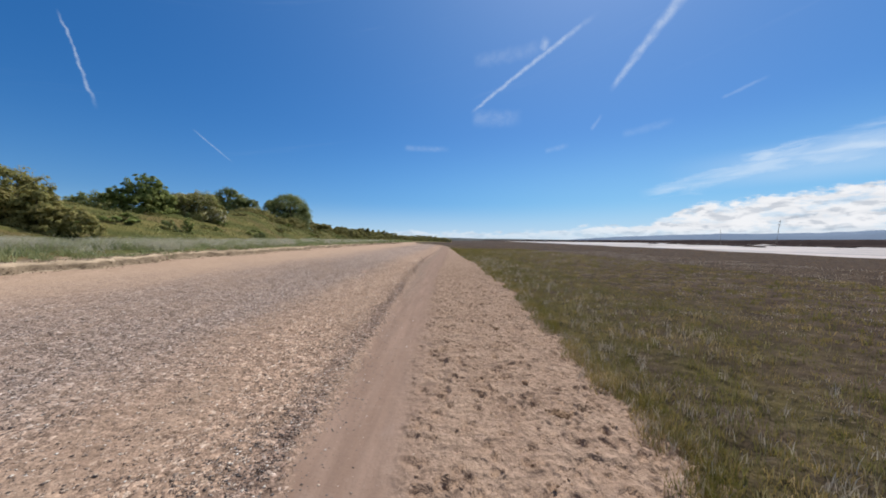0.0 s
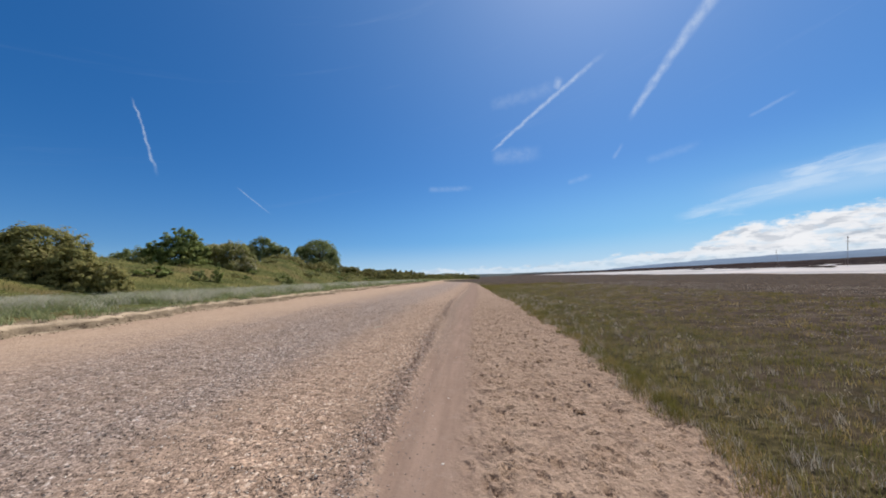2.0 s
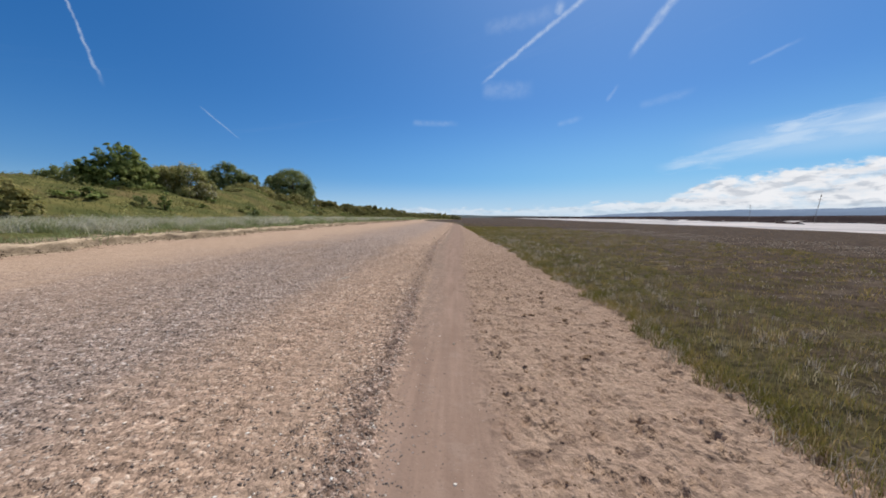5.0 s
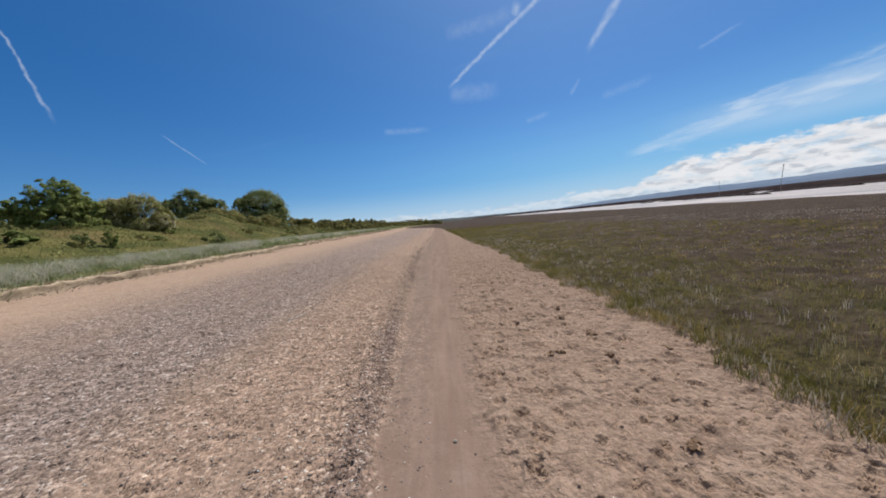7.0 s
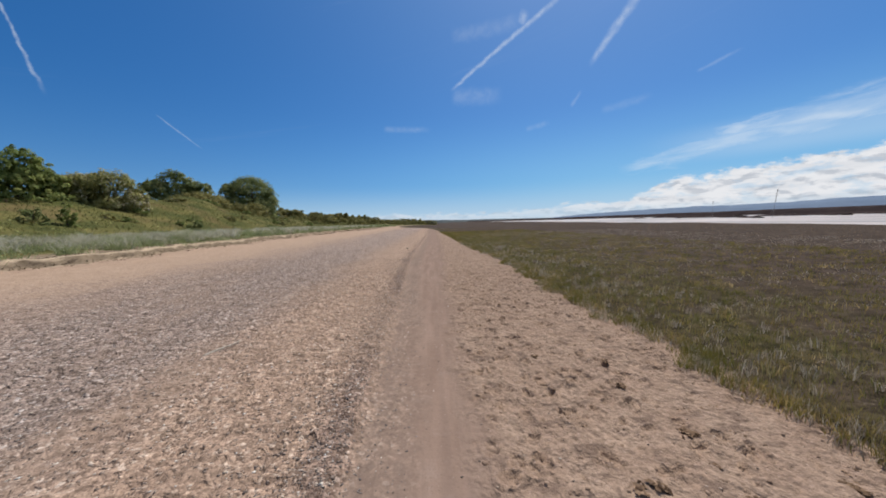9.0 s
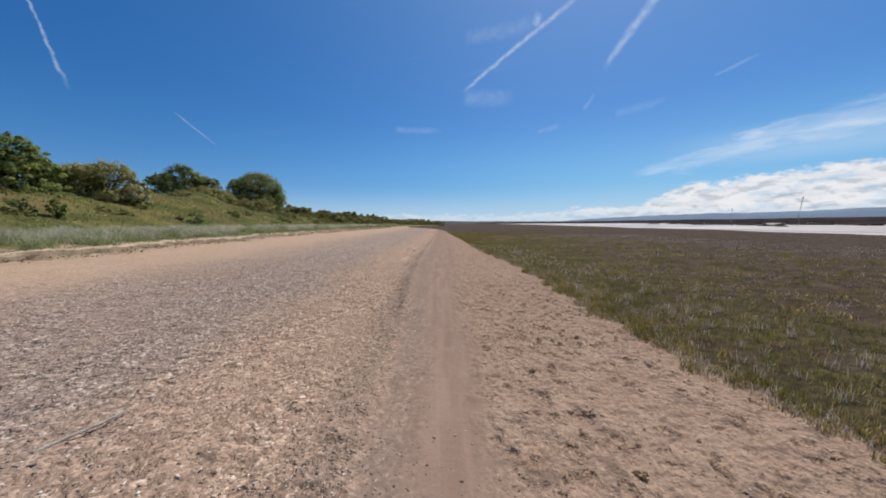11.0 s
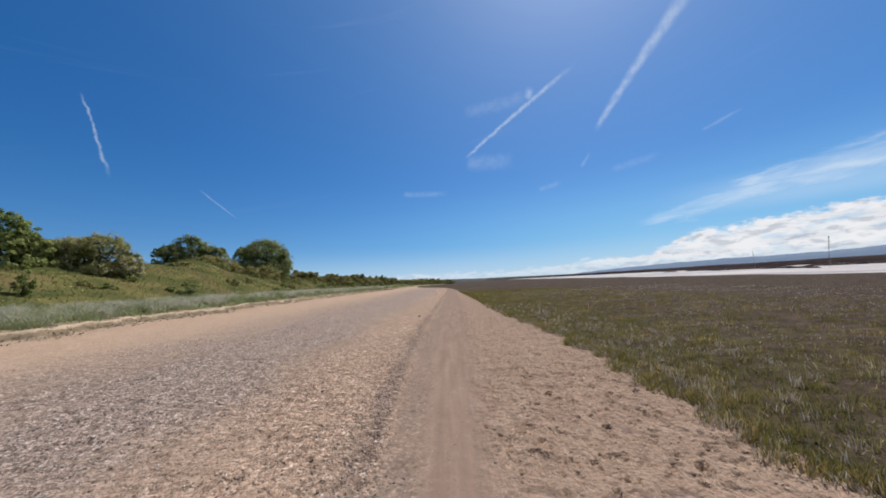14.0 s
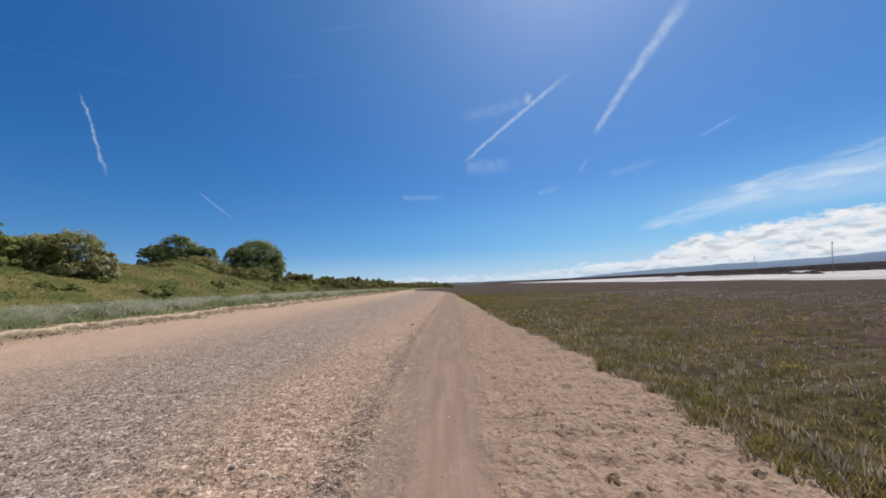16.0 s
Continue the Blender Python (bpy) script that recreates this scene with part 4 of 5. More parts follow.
def crown(rng_, masses, count, leaf, jag=0.10, hollow=0.18, sprays=0.22):
    """Leafy clumps over one or more rounded masses (dx, dy, foot, top, wide, deep): thick outside, darker within, ragged at the rim."""
    spots, facing = [], []
    weight = np.array([wide * deep + (wide + deep) * (top - foot) for dx, dy, foot, top, wide, deep in masses])
    for (dx, dy, foot, top, wide, deep), share in zip(masses, weight / weight.sum()):
        leaves = int(count * share)
        clumps = max(14, leaves // 55)
        u = rng_.normal(0, 1, (clumps, 3))
        u /= np.linalg.norm(u, axis=1, keepdims=True)
        u[:, 2] = np.where(u[:, 2] < -0.45, -u[:, 2], u[:, 2])
        full = u / (np.abs(u) ** 2.5).sum(1, keepdims=True) ** (1 / 2.5)
        waves = rng_.normal(0, 2.6, (5, 3))
        lump = sum(np.sin(u @ w + k) for k, w in enumerate(waves)) / 5
        far = np.minimum(0.80 + 0.10 * lump + jag * rng_.normal(0, 1, clumps), 1.0)
        heart = foot + (top - foot) * 0.34
        rise = np.where(u[:, 2] > 0, top - heart, heart - foot)
        middle = np.c_[dx + full[:, 0] * far * wide / 2, dy + full[:, 1] * far * deep / 2, heart + full[:, 2] * far * rise]
        girth = (wide * deep * (top - foot)) ** (1 / 3) * rng_.uniform(0.05, 0.12, clumps)
        which = rng_.integers(0, clumps, leaves)
        v = rng_.normal(0, 1, (leaves, 3))
        v /= np.linalg.norm(v, axis=1, keepdims=True)
        v[:, 2] = np.where(v[:, 2] < -0.25, -v[:, 2], v[:, 2])
        stretch = 1 + 0.7 * (rng_.random(clumps) < sprays)
        p = middle[which] + v * girth[which][:, None] * (1 - 0.5 * rng_.random((leaves, 1)) ** 2)
        p += u[which] * (girth * (stretch - 1))[which][:, None] * rng_.random((leaves, 1))
        inside = rng_.random(leaves) < hollow
        core = np.array((dx, dy, heart))
        p = np.where(inside[:, None], core + (middle[which] - core) * rng_.uniform(0.35, 0.9, (leaves, 1)), p)
        spots.append(p)
        facing.append(v + u[which] * 0.7 + (0, 0, 0.3))
    p, facing = np.concatenate(spots), np.concatenate(facing)
    return flakes(rng_, p, leaf * rng_.uniform(0.55, 1.3, len(p)), normal=facing)


def plant(name, x, y, label, category, masses, mat, count, leaf, seed, group="", trunk=0.1, turn=0.0, jag=0.10, hollow=0.18, sink=0.9, sprays=0.22):
    """A tree or bush; its masses of leaves have their foot and top given as heights in the world."""
    r = np.random.default_rng(seed)
    thing = tagged(new(name), label, category, group=group)
    z = float(lay(x, y))
    thing.matrix_world = pose(x, y, z, 0, 0, turn)
    masses = [(dx, dy, foot - z - sink, top - z, wide, deep) for dx, dy, foot, top, wide, deep in masses]
    tall = max(m[3] for m in masses)
    tv, tf = limbs(r, tall * 0.8, trunk, min(masses[0][4], masses[0][5]) * 0.34, 7)
    mesh_of("trunk", tv, tf, BARK, thing, shade=True)
    mesh_of("crown", *crown(r, masses, count, leaf, jag, hollow, sprays), mat, thing)
    return thing


# the trees on the crest of the bank
def on_bank(x, y, high, low=-0.3):
    """Foot and top of a bush that stands on the bank."""
    z = float(lay(x, y))
    return z + low, z + high


def bush(x, y, label, wide, deep, high, mat, count, leaf, seed, group="bushes on the bank", jag=0.08, low=-0.3):
    return plant("bush", x, y, label, "bush", [(0, 0, *on_bank(x, y, high, low), wide, deep)], mat, count, leaf, seed, group, max(0.04, high * 0.03), 0.0, jag, sink=0.35 * high)


plant("tree", -38.6, 40.6, "wind-shaped tree with fresh green layered foliage", "tree",
      [(0.2, 0, 6.6, 10.4, 3.6, 4.0), (-1.4, 0, 6.3, 9.4, 2.2, 2.4), (-2.5, 0.1, 5.7, 8.3, 2.2, 2.6), (-3.1, 0, 7.3, 8.2, 1.3, 1.2), (1.5, 0, 6.2, 9.5, 2.0, 2.4), (2.2, -0.2, 5.6, 8.3, 2.4, 3.0), (0.3, -0.6, 5.4, 8.2, 4.6, 4.0)],
      LEAF_FRESH, 27000, 0.20, 11, "trees on the bank", 0.16, 45.0, 0.12, 0.24, 1.5)
plant("tree", -55.4, 81.5, "broad dark green tree behind the bank", "tree",
      [(0, 0, 8.0, 14.9, 8.6, 8.0), (-3.4, 0, 7.5, 13.2, 6.0, 7.0), (3.6, 0, 7.5, 13.0, 6.6, 7.0), (-5.2, 0, 10.5, 12.8, 2.0, 2.4)], LEAF_DARK, 20000, 0.33, 12, "trees on the bank", 0.3, 35.0, 0.06, 0.2, sprays=0.12)
plant("tree", -45.2, 91.0, "large domed dark green tree on the bank", "tree",
      [(0.2, 0, 3.6, 15.6, 12.8, 12.6), (-3.6, 0, 5.2, 13.6, 6.6, 8.0), (4.0, 0, 2.4, 11.6, 5.4, 8.0), (1.0, 0, 2.6, 8.5, 11.0, 8.0)], LEAF_DARK, 40000, 0.34, 13, "trees on the bank", 0.4, 30.0, 0.02, 0.25, sprays=0.04)
plant("hawthorn_bush", -35.9, 46.0, "hawthorn bush flecked with cream blossom on the bank", "bush",
      [(0, 0, 4.3, 9.0, 5.4, 5.4), (-2.0, 0.4, 4.4, 8.7, 4.0, 4.6), (2.2, -0.2, 4.0, 7.3, 2.8, 3.6)], LEAF_HAWTHORN, 22000, 0.19, 14, "", 0.12, 45.0, 0.04, 0.25, sprays=0.08)
plant("bush", -32.6, 22.8, "tall olive green thicket at the top of the bank", "bush",
      [(0, 0, 3.2, 7.6, 5.0, 5.4), (-2.6, 0.4, 3.6, 7.2, 4.4, 5.0), (2.0, 0, 3.0, 6.6, 2.6, 3.6), (0.6, -1.6, 2.8, 6.0, 4.0, 3.0)], LEAF_OLIVE, 24000, 0.18, 16, "bushes on the bank", 0.14, 35.0, 0.04, 0.25, sprays=0.1)
plant("bush", -29.3, 22.6, "rounded olive thicket on the upper slope", "bush",
      [(0, 0, 2.3, 5.7, 2.4, 3.0), (0.9, -0.5, 2.0, 4.9, 2.0, 2.6), (1.3, -1.4, 1.6, 4.4, 1.8, 2.2), (2.3, -1.3, 1.4, 4.4, 2.0, 2.2), (3.2, -1.9, 1.2, 3.6, 1.8, 2.0)], LEAF_OLIVE, 13000, 0.17, 25, "bushes on the bank", 0.1, 35.0, 0.08)
bush(-40.6, 46.5, "olive green rounded bush on the bank", 5.0, 5.0, 2.4, LEAF_OLIVE, 8000, 0.22, 15)
bush(-47.5, 43.5, "distant dark hedge bush behind the crest", 9.0, 5.0, 2.0, LEAF_DARK, 7000, 0.24, 19)
plant("bush", -28.95, 35.4, "small upright fresh green shrub on the lower slope", "bush", [(0, 0, 2.6, 4.9, 0.9, 0.9), (0.15, 0, 2.5, 3.9, 1.3, 1.2)], LEAF_FRESH, 2600, 0.13, 20, "small shrubs", 0.05, 0.0, 0.16)
bush(-29.8, 34.0, "small dark shrub low on the slope", 1.8, 1.6, 1.0, LEAF_DARK, 1800, 0.14, 21, "small shrubs")
bush(-27.3, 46.7, "small dark green shrub on the grassy slope", 1.7, 1.5, 0.95, LEAF_DARK, 1800, 0.14, 22, "small shrubs")
bush(-47.5, 76.5, "spreading olive scrub on the crest of the bank", 13.0, 8.0, 2.6, LEAF_OLIVE, 9000, 0.27, 23)
bush(-43.0, 70.0, "brownish spreading scrub behind the crest of the bank", 10.0, 7.0, 2.2, LEAF_BROWN, 9000, 0.24, 24)
bush(-40.5, 80.0, "brownish low scrub below the domed tree", 10.0, 6.0, 2.6, LEAF_BROWN, 8000, 0.25, 28)

low_shrubs = [bush(-30.5, 58.0, "low rounded olive shrub in the rough grass", 1.8, 1.6, 0.7, LEAF_OLIVE, 900, 0.18, 26, "low shrubs in the grass"),
              bush(-31.5, 63.0, "low brownish shrub in the rough grass", 1.5, 1.7, 0.6, LEAF_BROWN, 900, 0.18, 27, "low shrubs in the grass"),
              bush(-29.5, 70.0, "low fresh green shrub in the rough grass", 1.6, 1.6, 0.6, LEAF_FRESH, 900, 0.18, 29, "low shrubs in the grass")]
r4 = np.random.default_rng(43)
for k in range(54):
    y = 24 + 80 * r4.random()
    x = float(along(BERM, y)) - 9.5 - 17 * r4.random() ** 0.8
    s = r4.uniform(0.5, 1.3)
    copy_thing(low_shrubs[k % 3], pose(x, y, float(lay(x, y)), 0, 0, r4.uniform(0, 360)) @ Matrix.Diagonal((s * r4.uniform(1.2, 2.4), s * 1.3, s * r4.uniform(0.5, 0.9), 1)))

# scrub along the bank, lower and lower into the distance
scrub = [bush(-46.0, 112.0, "brownish green scrub bush along the bank", 9.0, 8.0, 3.8, LEAF_BROWN, 1900, 0.54, 30, "scrub along the bank"),
         bush(-40.0, 118.0, "olive green scrub bush along the bank", 8.0, 7.0, 3.2, LEAF_OLIVE, 1500, 0.54, 31, "scrub along the bank")]
r2 = np.random.default_rng(40)
for k in range(120):
    y = 104 + 200 * (k / 120) ** 1.1
    b = float(along(BERM, y))
    back = 6 + 24 * r2.random() ** 0.6
    x = b - back
    s = r2.uniform(0.5, 1.05) * (0.62 + 0.38 * back / 30)
    copy_thing(scrub[k % 2], pose(x, y, float(lay(x, y)) - 0.1, 0, 0, r2.uniform(0, 360)) @ Matrix.Diagonal((s, s, s * r2.uniform(0.8, 1.15), 1)))
for k in range(26):
    x, y = -70 + 72 * k / 25 + r2.uniform(-1.5, 1.5), 318 + r2.uniform(-12, 25)
    s = r2.uniform(0.9, 1.5)
    copy_thing(scrub[k % 2], pose(x, y, float(lay(x, y)) - 0.1, 0, 0, r2.uniform(0, 360)) @ Matrix.Diagonal((s, s, s, 1)))

# ---- grasses ----


g = np.random.default_rng(50)


def away(x, y):
    """Rough distance from the walked way; blades farther off are coarser."""
    return np.hypot(x, np.maximum(y - 13, 0) + 0.25 * np.minimum(y, 13))


# salt marsh beside the sand
n_tuft, n_near = 13000, 150000
cy = 0.5 + 75 * g.random(n_tuft) ** 2.0
cx = marsh_edge(cy) - 0.05 + 17 * g.random(n_tuft) ** 2.3
tall = g.uniform(0.04, 0.14, n_tuft) * (1 + 0.35 * np.sin(cx * 1.7) * np.sin(cy * 1.3)) * (1 + 0.5 * (g.random(n_tuft) < 0.12))
pick_ = g.integers(0, n_tuft, n_near)
loose = 0.05 + 0.004 * away(cx, cy)
x, y = cx[pick_] + g.normal(0, 1, n_near) * loose[pick_], cy[pick_] + g.normal(0, 1, n_near) * loose[pick_]
dist = away(x, y)
keep = x > marsh_edge(y) - 0.16
x, y, dist, pick_ = x[keep], y[keep], dist[keep], pick_[keep]
h = tall[pick_] * g.uniform(0.5, 1.1, len(x))
stuff("marsh_grass", "short green salt marsh grass beside the sand", "grass", blades(g, seat(x, y, 0.0), h, 0.003 + 0.0008 * dist, g.uniform(0.1, 0.8, len(x))), MARSH_GREEN)
n_far = 22000
y = 0.5 + 110 * g.random(n_far) ** 1.5
x = marsh_edge(y) + 2.0 + 48 * g.random(n_far) ** 1.6
dist = away(x, y)
h = g.uniform(0.015, 0.055, n_far)
stuff("marsh_grass", "brown and olive salt marsh vegetation", "grass", blades(g, seat(x, y, 0.0), h, 0.006 + 0.0011 * dist, g.uniform(1.0, 3.0, n_far)), MARSH_BROWN)
n_edge, n_fr = 700, 17000
cy = 0.5 + 42 * g.random(n_edge) ** 1.2
cx = marsh_edge(cy) + 0.18 - 0.42 * g.random(n_edge) ** 1.5
pick_ = g.integers(0, n_edge, n_fr)
x, y = cx[pick_] + g.normal(0, 0.045, n_fr), cy[pick_] + g.normal(0, 0.06, n_fr)
dist = away(x, y)
tall = g.uniform(0.06, 0.22, n_edge)
stuff("marsh_grass", "taller green grass along the marsh edge", "grass", blades(g, seat(x, y, 0.0), tall[pick_] * g.uniform(0.5, 1.1, n_fr), 0.004 + 0.0007 * dist, g.uniform(0.2, 0.9, n_fr)), MARSH_GREEN)
n_fs = 9000
y = 0.5 + 42 * g.random(n_fs) ** 1.2
x = marsh_edge(y) - 0.24 + 0.34 * g.random(n_fs)
dist = away(x, y)
stuff("dead_stems", "pale dead stems fringing the marsh", "dead stems", blades(g, seat(x, y, 0.0), g.uniform(0.03, 0.13, n_fs), 0.005 + 0.0009 * dist, g.uniform(0.2, 1.0, n_fs)), PALE_STEM)
n_up, n_bunch = 20000, 2000
cy = 0.5 + 46 * g.random(n_bunch) ** 1.4
cx = marsh_edge(cy) + 4.5 * g.random(n_bunch) ** 1.7
pick_ = g.integers(0, n_bunch, n_up)
x, y = cx[pick_] + g.normal(0, 0.06, n_up), cy[pick_] + g.normal(0, 0.06, n_up)
dist = away(x, y)
stuff("marsh_grass", "upright sea grass with bleached tips in the marsh", "grass", blades(g, seat(x, y, 0.0), g.uniform(0.06, 0.17, n_up), 0.004 + 0.0008 * dist, g.uniform(0.05, 0.45, n_up)), MARSH_TIP)
n_bun, n_ps = 620, 8000
cy = 0.5 + 38 * g.random(n_bun) ** 1.3
cx = marsh_edge(cy) - 0.05 + 3.0 * g.random(n_bun) ** 1.6
pick_ = g.integers(0, n_bun, n_ps)
x, y = cx[pick_] + g.normal(0, 0.035, n_ps), cy[pick_] + g.normal(0, 0.035, n_ps)
dist = away(x, y)
stuff("dead_stems", "bunches of pale upright stems near the marsh edge", "dead stems", blades(g, seat(x, y), g.uniform(0.07, 0.19, n_ps), 0.004 + 0.0008 * dist, g.uniform(0.05, 0.6, n_ps)), PALE_STEM)
n_mat, n_straw = 700, 26000
cy = 0.5 + 62 * g.random(n_mat) ** 1.2
cx = marsh_edge(cy) + 0.3 + 26 * g.random(n_mat) ** 1.5
pick_ = g.integers(0, n_mat, n_straw)
wide = 0.06 + 0.012 * away(cx, cy)
x, y = cx[pick_] + g.normal(0, 1, n_straw) * wide[pick_] * 2.2, cy[pick_] + g.normal(0, 1, n_straw) * wide[pick_]
keep = x > marsh_edge(y) - 0.05
x, y = x[keep], y[keep]
dist = away(x, y)
stuff("dead_stems", "bleached dead stems among the marsh grass", "dead stems", blades(g, seat(x, y), g.uniform(0.03, 0.085, len(x)), 0.003 + 0.0009 * dist, g.uniform(0.4, 1.3, len(x))), PALE_STEM)

# lyme grass behind the wrack
n_tus, n_lyme = 2000, 47000
cy = 4 + 150 * g.random(n_tus) ** 1.35
cx = along(BERM, cy) - 0.75 - 7.9 * g.random(n_tus)
tall = g.uniform(0.22, 0.66, n_tus) * (1 + 0.3 * np.sin(cx * 0.9 + cy * 0.4))
pick_ = g.integers(0, n_tus, n_lyme)
x, y = cx[pick_] + g.normal(0, 0.17, n_lyme), cy[pick_] + g.normal(0, 0.20, n_lyme)
dist = np.hypot(x, y - 10)
stuff("lyme_grass", "blue-grey lyme grass in a tussocky belt behind the beach", "grass", blades(g, seat(x, y), tall[pick_] * g.uniform(0.5, 1.0, n_lyme), 0.010 + 0.0009 * dist, g.uniform(0.4, 1.9, n_lyme)), LYME)

n_pl, n_pt = 24000, 300
cy = 5 + 110 * g.random(n_pt) ** 1.4
cx = along(BERM, cy) - 1.6 - 6.0 * g.random(n_pt)
cy[:46], cx[:46] = g.uniform(11.5, 16.5, 46), g.uniform(-22.0, -18.6, 46)
pick_ = g.integers(0, n_pt, n_pl)
x, y = cx[pick_] + g.normal(0, 0.24, n_pl), cy[pick_] + g.normal(0, 0.34, n_pl)
dist = np.hypot(x, y - 10)
stuff("lyme_grass", "pale bleached tussocks of lyme grass", "grass", blades(g, seat(x, y), g.uniform(0.3, 0.7, n_pl), 0.010 + 0.0010 * dist, g.uniform(0.5, 1.6, n_pl)), PALE_GRASS)

# rough grass and low bramble on the bank
n_hill = 56000
y = 6 + 150 * g.random(n_hill) ** 1.3
x = along(BERM, y) - 8.0 - 30 * g.random(n_hill)
dist = np.hypot(x, y - 10)
stuff("rough_grass", "rough green and straw-coloured grass on the bank", "grass", blades(g, seat(x, y, -0.05), g.uniform(0.10, 0.30, n_hill), 0.010 + 0.0010 * dist, g.uniform(0.3, 1.0, n_hill)), ROUGH_GRASS)
n_tan = 260
y = 12 + 110 * g.random(n_tan)
x = along(BERM, y) - 10 - 24 * g.random(n_tan)
cx = np.repeat(x, 22) + g.normal(0, 0.5, n_tan * 22)
cy = np.repeat(y, 22) + g.normal(0, 0.5, n_tan * 22)
stuff("bramble", "low tangled bramble patches on the bank", "bramble", flakes(g, seat(cx, cy) + np.c_[np.zeros((len(cx), 2)), g.uniform(0.02, 0.35, len(cx))], g.uniform(0.10, 0.22, len(cx))), BRAMBLE)

# ---- strand line ----
n_wr = 13000
y = 2 + 120 * g.random(n_wr) ** 1.3
x = strand(y) - 0.72 + g.normal(0, 0.25, n_wr)
dist = np.hypot(x, y - 8)
stuff("wrack_line", "strand line of straw-coloured dead stems along the beach top", "dead stems", blades(g, seat(x, y, 0.0), g.uniform(0.02, 0.07, n_wr), 0.008 + 0.0008 * dist, g.uniform(1.0, 5.0, n_wr)), STRAW)
n_wr2 = 2600
y = 2 + 120 * g.random(n_wr2) ** 1.3
x = strand(y) - 0.10 + g.normal(0, 0.07, n_wr2) + 0.45 * (g.random(n_wr2) < 0.2)
dist = np.hypot(x, y - 8)
stuff("wrack_line", "thin dark line of dried seaweed in the strand line", "seaweed", blades(g, seat(x, y, 0.0), g.uniform(0.03, 0.09, n_wr2), 0.012 + 0.0012 * dist, g.uniform(0.8, 3.0, n_wr2)), WRACK)

# ---- shingle ----
n_p = 72000
y = 1.0 + 25 * g.random(n_p) ** 1.25
x = along(TRACK_L, y) - 0.05 - 8.0 * g.random(n_p) ** 1.35
stuff("pebbles", "mixed brown and grey beach pebbles", "pebbles", stones(g, seat(x, y, 0.001), 0.009 + 0.027 * g.random(n_p) ** 2.4, 0.34), PEBBLE)
n_d = 12000
y = 1.0 + 30 * g.random(n_d) ** 1.2
x = along(TRACK_L, y) - 0.20 + g.normal(0, 0.22, n_d) + 0.10 * np.sin(y * 1.9) + 0.06 * np.sin(y * 4.3)
stuff("pebbles", "dark grey pebbles along the edge of the track", "pebbles", stones(g, seat(x, y, 0.001), 0.008 + 0.018 * g.random(n_d) ** 1.8), DARK_PEBBLE)
n_d = 14000
y = 1.0 + 30 * g.random(n_d) ** 1.2
x = along(TRACK_L, y) - 2.3 - 4.2 * g.random(n_d)
stuff("pebbles", "grey pebbles in a broad band on the shingle", "pebbles", stones(g, seat(x, y, 0.001), 0.012 + 0.028 * g.random(n_d) ** 2.0, 0.34), DARK_PEBBLE)
n_d = 1500
y = 1.0 + 26 * g.random(n_d)
x = along(TRACK_L, y) + 0.55 * g.random(n_d) ** 1.6
stuff("pebbles", "dark stones trodden into the side of the track", "pebbles", stones(g, seat(x, y, 0.0), 0.008 + 0.020 * g.random(n_d) ** 2), DARK_PEBBLE)
n_s = 1900
y = 1.0 + 26 * g.random(n_s)
x = -1.35 + 3.9 * g.random(n_s) ** 1.5
stuff("pebbles", "scattered small stones on the sand", "pebbles", stones(g, seat(x, y, 0.001), 0.008 + 0.022 * g.random(n_s) ** 2), PEBBLE)
n_c = 2600
y = 1.2 + 30 * g.random(n_c) ** 1.1
x = along(TRACK_R, y) + 0.02 + (marsh_edge(y) - along(TRACK_R, y) - 0.02) * g.random(n_c) ** 0.85
size = 0.014 + 0.045 * g.random(n_c) ** 2.0
stuff("sand_crust", "broken crusts and clods of trodden sand", "sand", plates(g, seat(x, y, 0.0), size, 0.003 + 0.22 * size * g.random(n_c)), CLOD)
n_v = 500
y = 1.0 + 26 * g.random(n_v)
x = along(TRACK_L, y) - 0.1 - 4.5 * g.random(n_v) ** 1.8
stuff("shells", "small white shells and chalky pebbles on the shingle", "shells", stones(g, seat(x, y, 0.002), 0.012 + 0.018 * g.random(n_v)), SHELL)
n_w = 480
y = 1.0 + 26 * g.random(n_w)
x = along(TRACK_R, y) + 0.1 + (marsh_edge(y) - along(TRACK_R, y) - 0.1) * g.random(n_w)
litter = 0.5 + 0.5 * np.sin(x * 2.7 + 1.3 * np.sin(y * 0.9)) * np.sin(y * 1.7 + x)
x, y = x[litter > 0.45], y[litter > 0.45]
n_w = len(x)
cx, cy = np.repeat(x, 3) + g.normal(0, 0.03, n_w * 3), np.repeat(y, 3) + g.normal(0, 0.03, n_w * 3)
stuff("seaweed_scraps", "small dark scraps of dried seaweed on the sand", "seaweed", flakes(g, seat(cx, cy, 0.006), g.uniform(0.012, 0.036, len(cx)), 0.15), WEED)


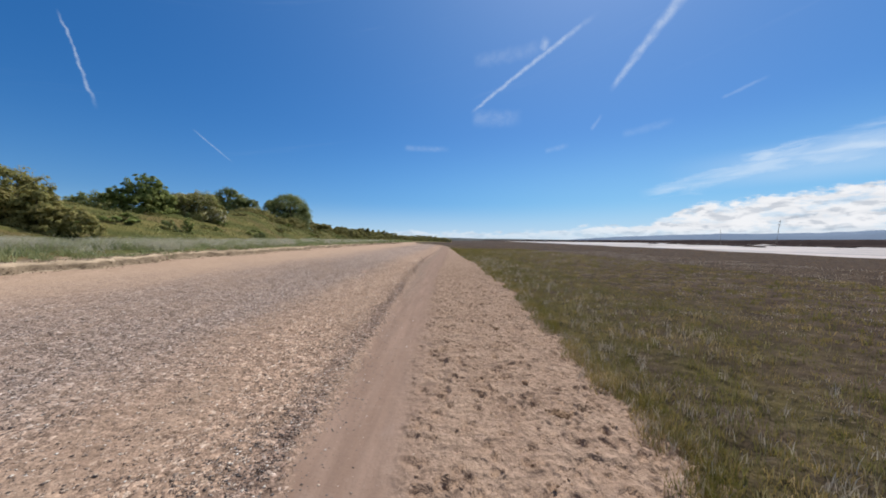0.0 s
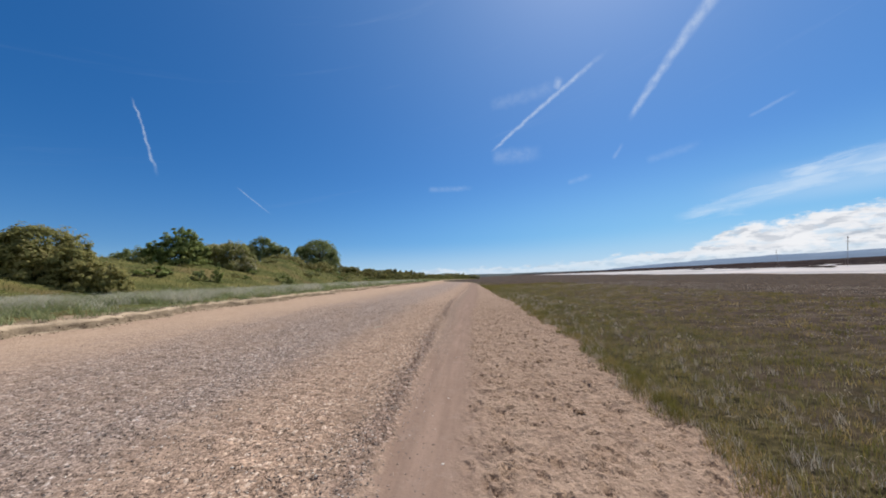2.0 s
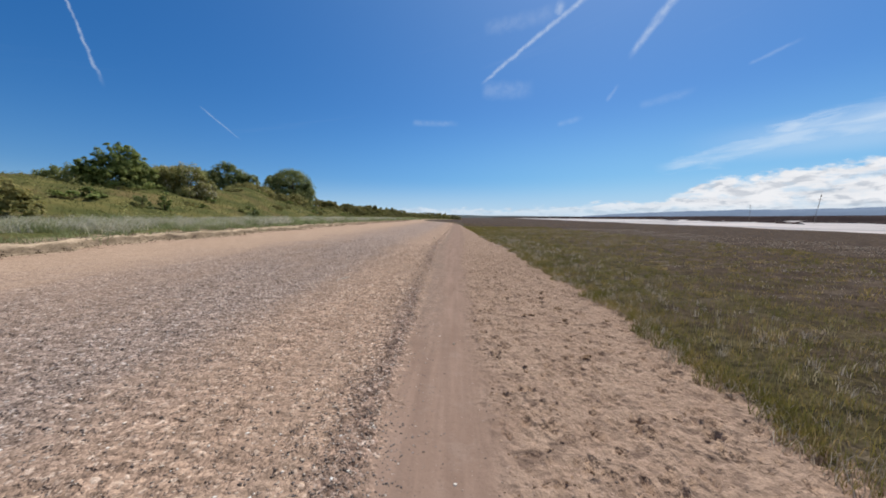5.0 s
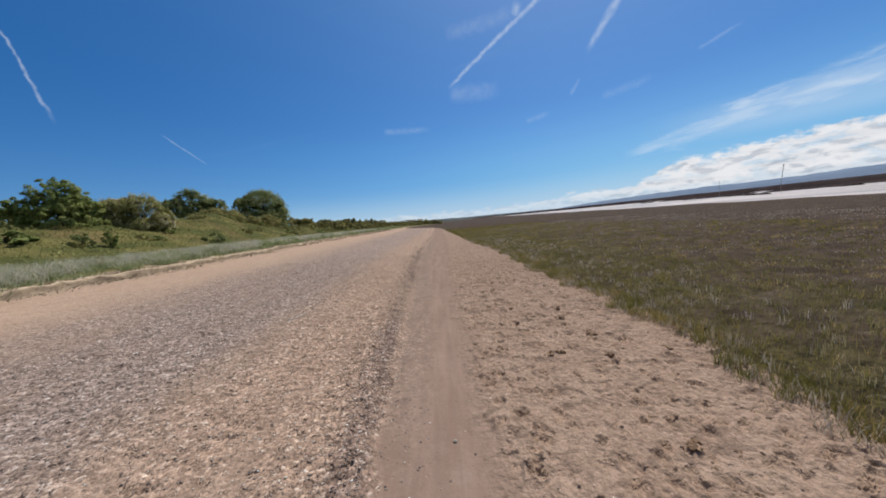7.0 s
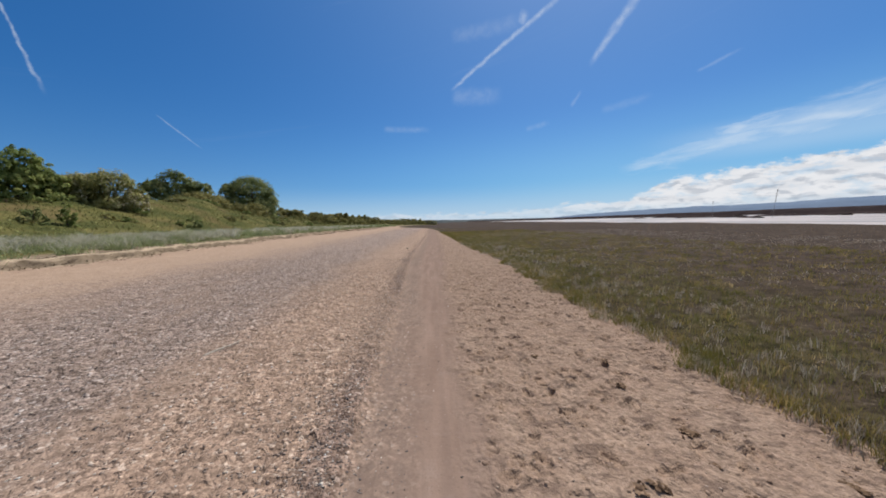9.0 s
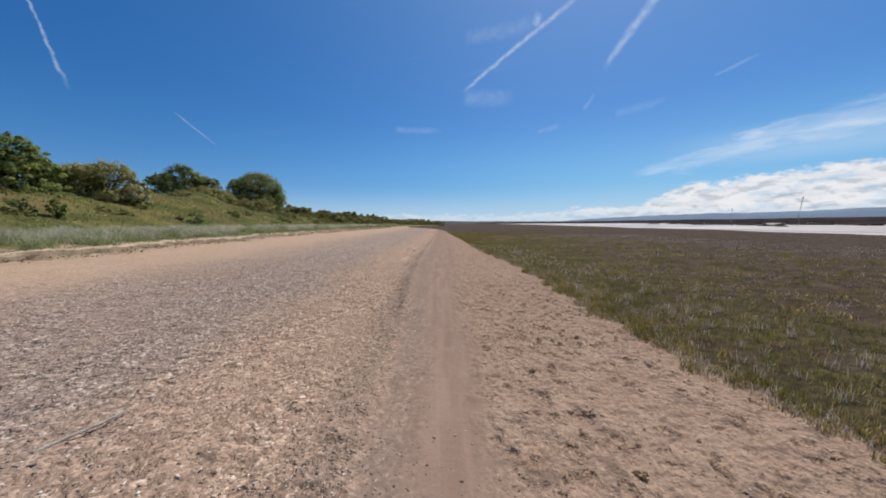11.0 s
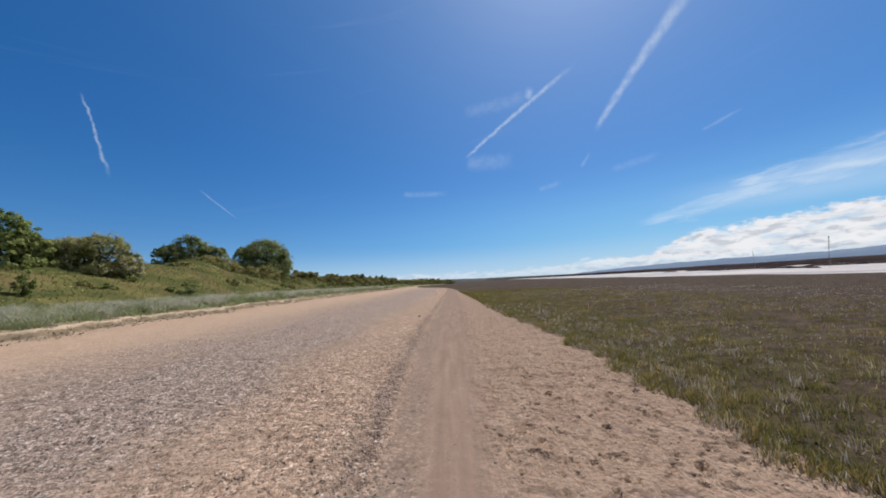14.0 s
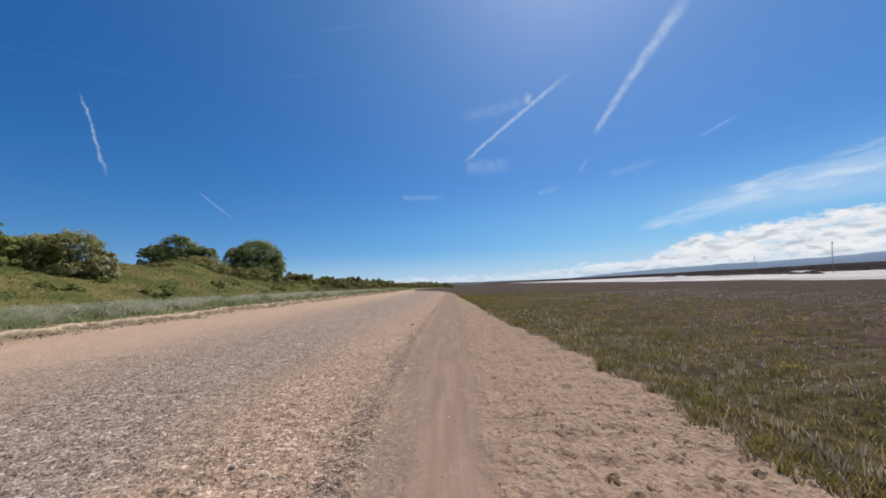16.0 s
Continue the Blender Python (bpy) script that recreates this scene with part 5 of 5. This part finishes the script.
def weed_clump(x, y, size, seed):
    r = np.random.default_rng(seed)
    count = int(60 * size / 0.2)
    p = np.c_[r.normal(0, size * 0.32, count), r.normal(0, size * 0.22, count), np.abs(r.normal(0, 0.004, count)) + 0.004]
    v, f = flakes(r, p, r.uniform(0.02, 0.06, count), 0.07)
    # a ragged mat under the loose fronds
    ang = np.arange(16) * np.pi / 8
    rim = size * r.uniform(0.35, 0.75, 16)
    mat_v = [(0, 0, 0.018)]
    for share, lift in ((0.45, 0.016), (0.8, 0.011), (1.0, -0.012)):
        mat_v += list(np.c_[np.cos(ang) * rim * share, np.sin(ang) * rim * share * 0.65, lift + r.normal(0, 0.003, 16)])
    tri = [(0, 1 + k, 1 + (k + 1) % 16) for k in range(16)]
    for ring in (1, 17):
        for k in range(16):
            a, b = ring + k, ring + (k + 1) % 16
            tri += [(a, a + 16, b + 16), (a, b + 16, b)]
    v, f = np.concatenate([np.array(mat_v), v + (0, 0, 0.008)]), np.concatenate([np.array(tri), f + len(mat_v)])
    ob = mesh_of("seaweed_clump", v, f, WEED)
    ob.matrix_world = pose(x, y, float(seat(x, y)[0, 2]) + 0.004, 0, 0, r.uniform(0, 180))
    tagged(ob, "dark dried clump of seaweed on trodden sand", "seaweed", group="seaweed clumps")


for k, (x, y, s) in enumerate(((1.30, 3.5, 0.22), (1.15, 6.9, 0.18), (1.12, 9.6, 0.16), (0.66, 11.43, 0.16), (0.65, 13.7, 0.14), (1.55, 13.47, 0.16), (1.36, 12.8, 0.2), (1.5, 12.0, 0.22), (0.8, 11.43, 0.16),
                               (1.41, 11.3, 0.18), (0.83, 20.18, 0.24), (0.78, 18.3, 0.12), (0.8, 16.6, 0.16), (2.25, 11.4, 0.16), (-2.33, 18.25, 0.07))):
    weed_clump(x, y, s * (0.95 if k == 0 else 0.55), 100 + k)


def stone(x, y, size, mat, label, seed):
    r = random.Random(seed)
    bm = bmesh.new()
    bmesh.ops.create_icosphere(bm, subdivisions=2, radius=size / 2)
    for v in bm.verts:
        v.co *= 1 + 0.16 * noise.noise(v.co * (3 / size) + Vector((seed, 0, 0)))
        v.co.z *= 0.65
    me = bpy.data.meshes.new("stone")
    bm.to_mesh(me)
    bm.free()
    me.materials.append(mat)
    ob = new("stone", me)
    ob.matrix_world = pose(x, y, float(seat(x, y)[0, 2]) + size * 0.2, 0, 0, r.uniform(0, 180))
    tagged(ob, label, "stone", group="loose stones")


stone(1.10, 4.23, 0.09, WEED, "dark brown stone lying on the sand", 1)
stone(-3.06, 20.4, 0.07, DRIFTWOOD, "pale stone on the shingle", 2)
stone(-2.4, 32.4, 0.16, DRIFTWOOD, "pale stone on the shingle", 3)
stone(0.16, 9.08, 0.05, WEED, "dark brown stone lying on the sand", 4)
stone(-0.75, 9.9, 0.04, DRIFTWOOD, "pale stone lying on the track", 5)

# a bleached stick on the shingle
bm = bmesh.new()
rings = []
for k in range(7):
    t = k / 6
    c = Vector((0.04 * math.sin(t * 3.1), (t - 0.5) * 0.6, 0.02 + 0.012 * math.sin(t * 5)))
    rings.append([bm.verts.new(c + Vector((math.cos(a) * (0.018 - 0.008 * t), 0, math.sin(a) * (0.018 - 0.008 * t)))) for a in (j * math.pi / 4 for j in range(8))])
for a, b in zip(rings, rings[1:]):
    for j in range(8):
        bm.faces.new((a[j], a[(j + 1) % 8], b[(j + 1) % 8], b[j]))
bm.faces.new(rings[0])
bm.faces.new(rings[-1][::-1])
stick = part("driftwood_stick", bm, DRIFTWOOD, None)
stick.matrix_world = pose(-3.92, 14.1, float(lay(-3.92, 14.1)) + 0.01, 0, 0, -14)
tagged(stick, "bleached driftwood stick on the shingle", "driftwood")
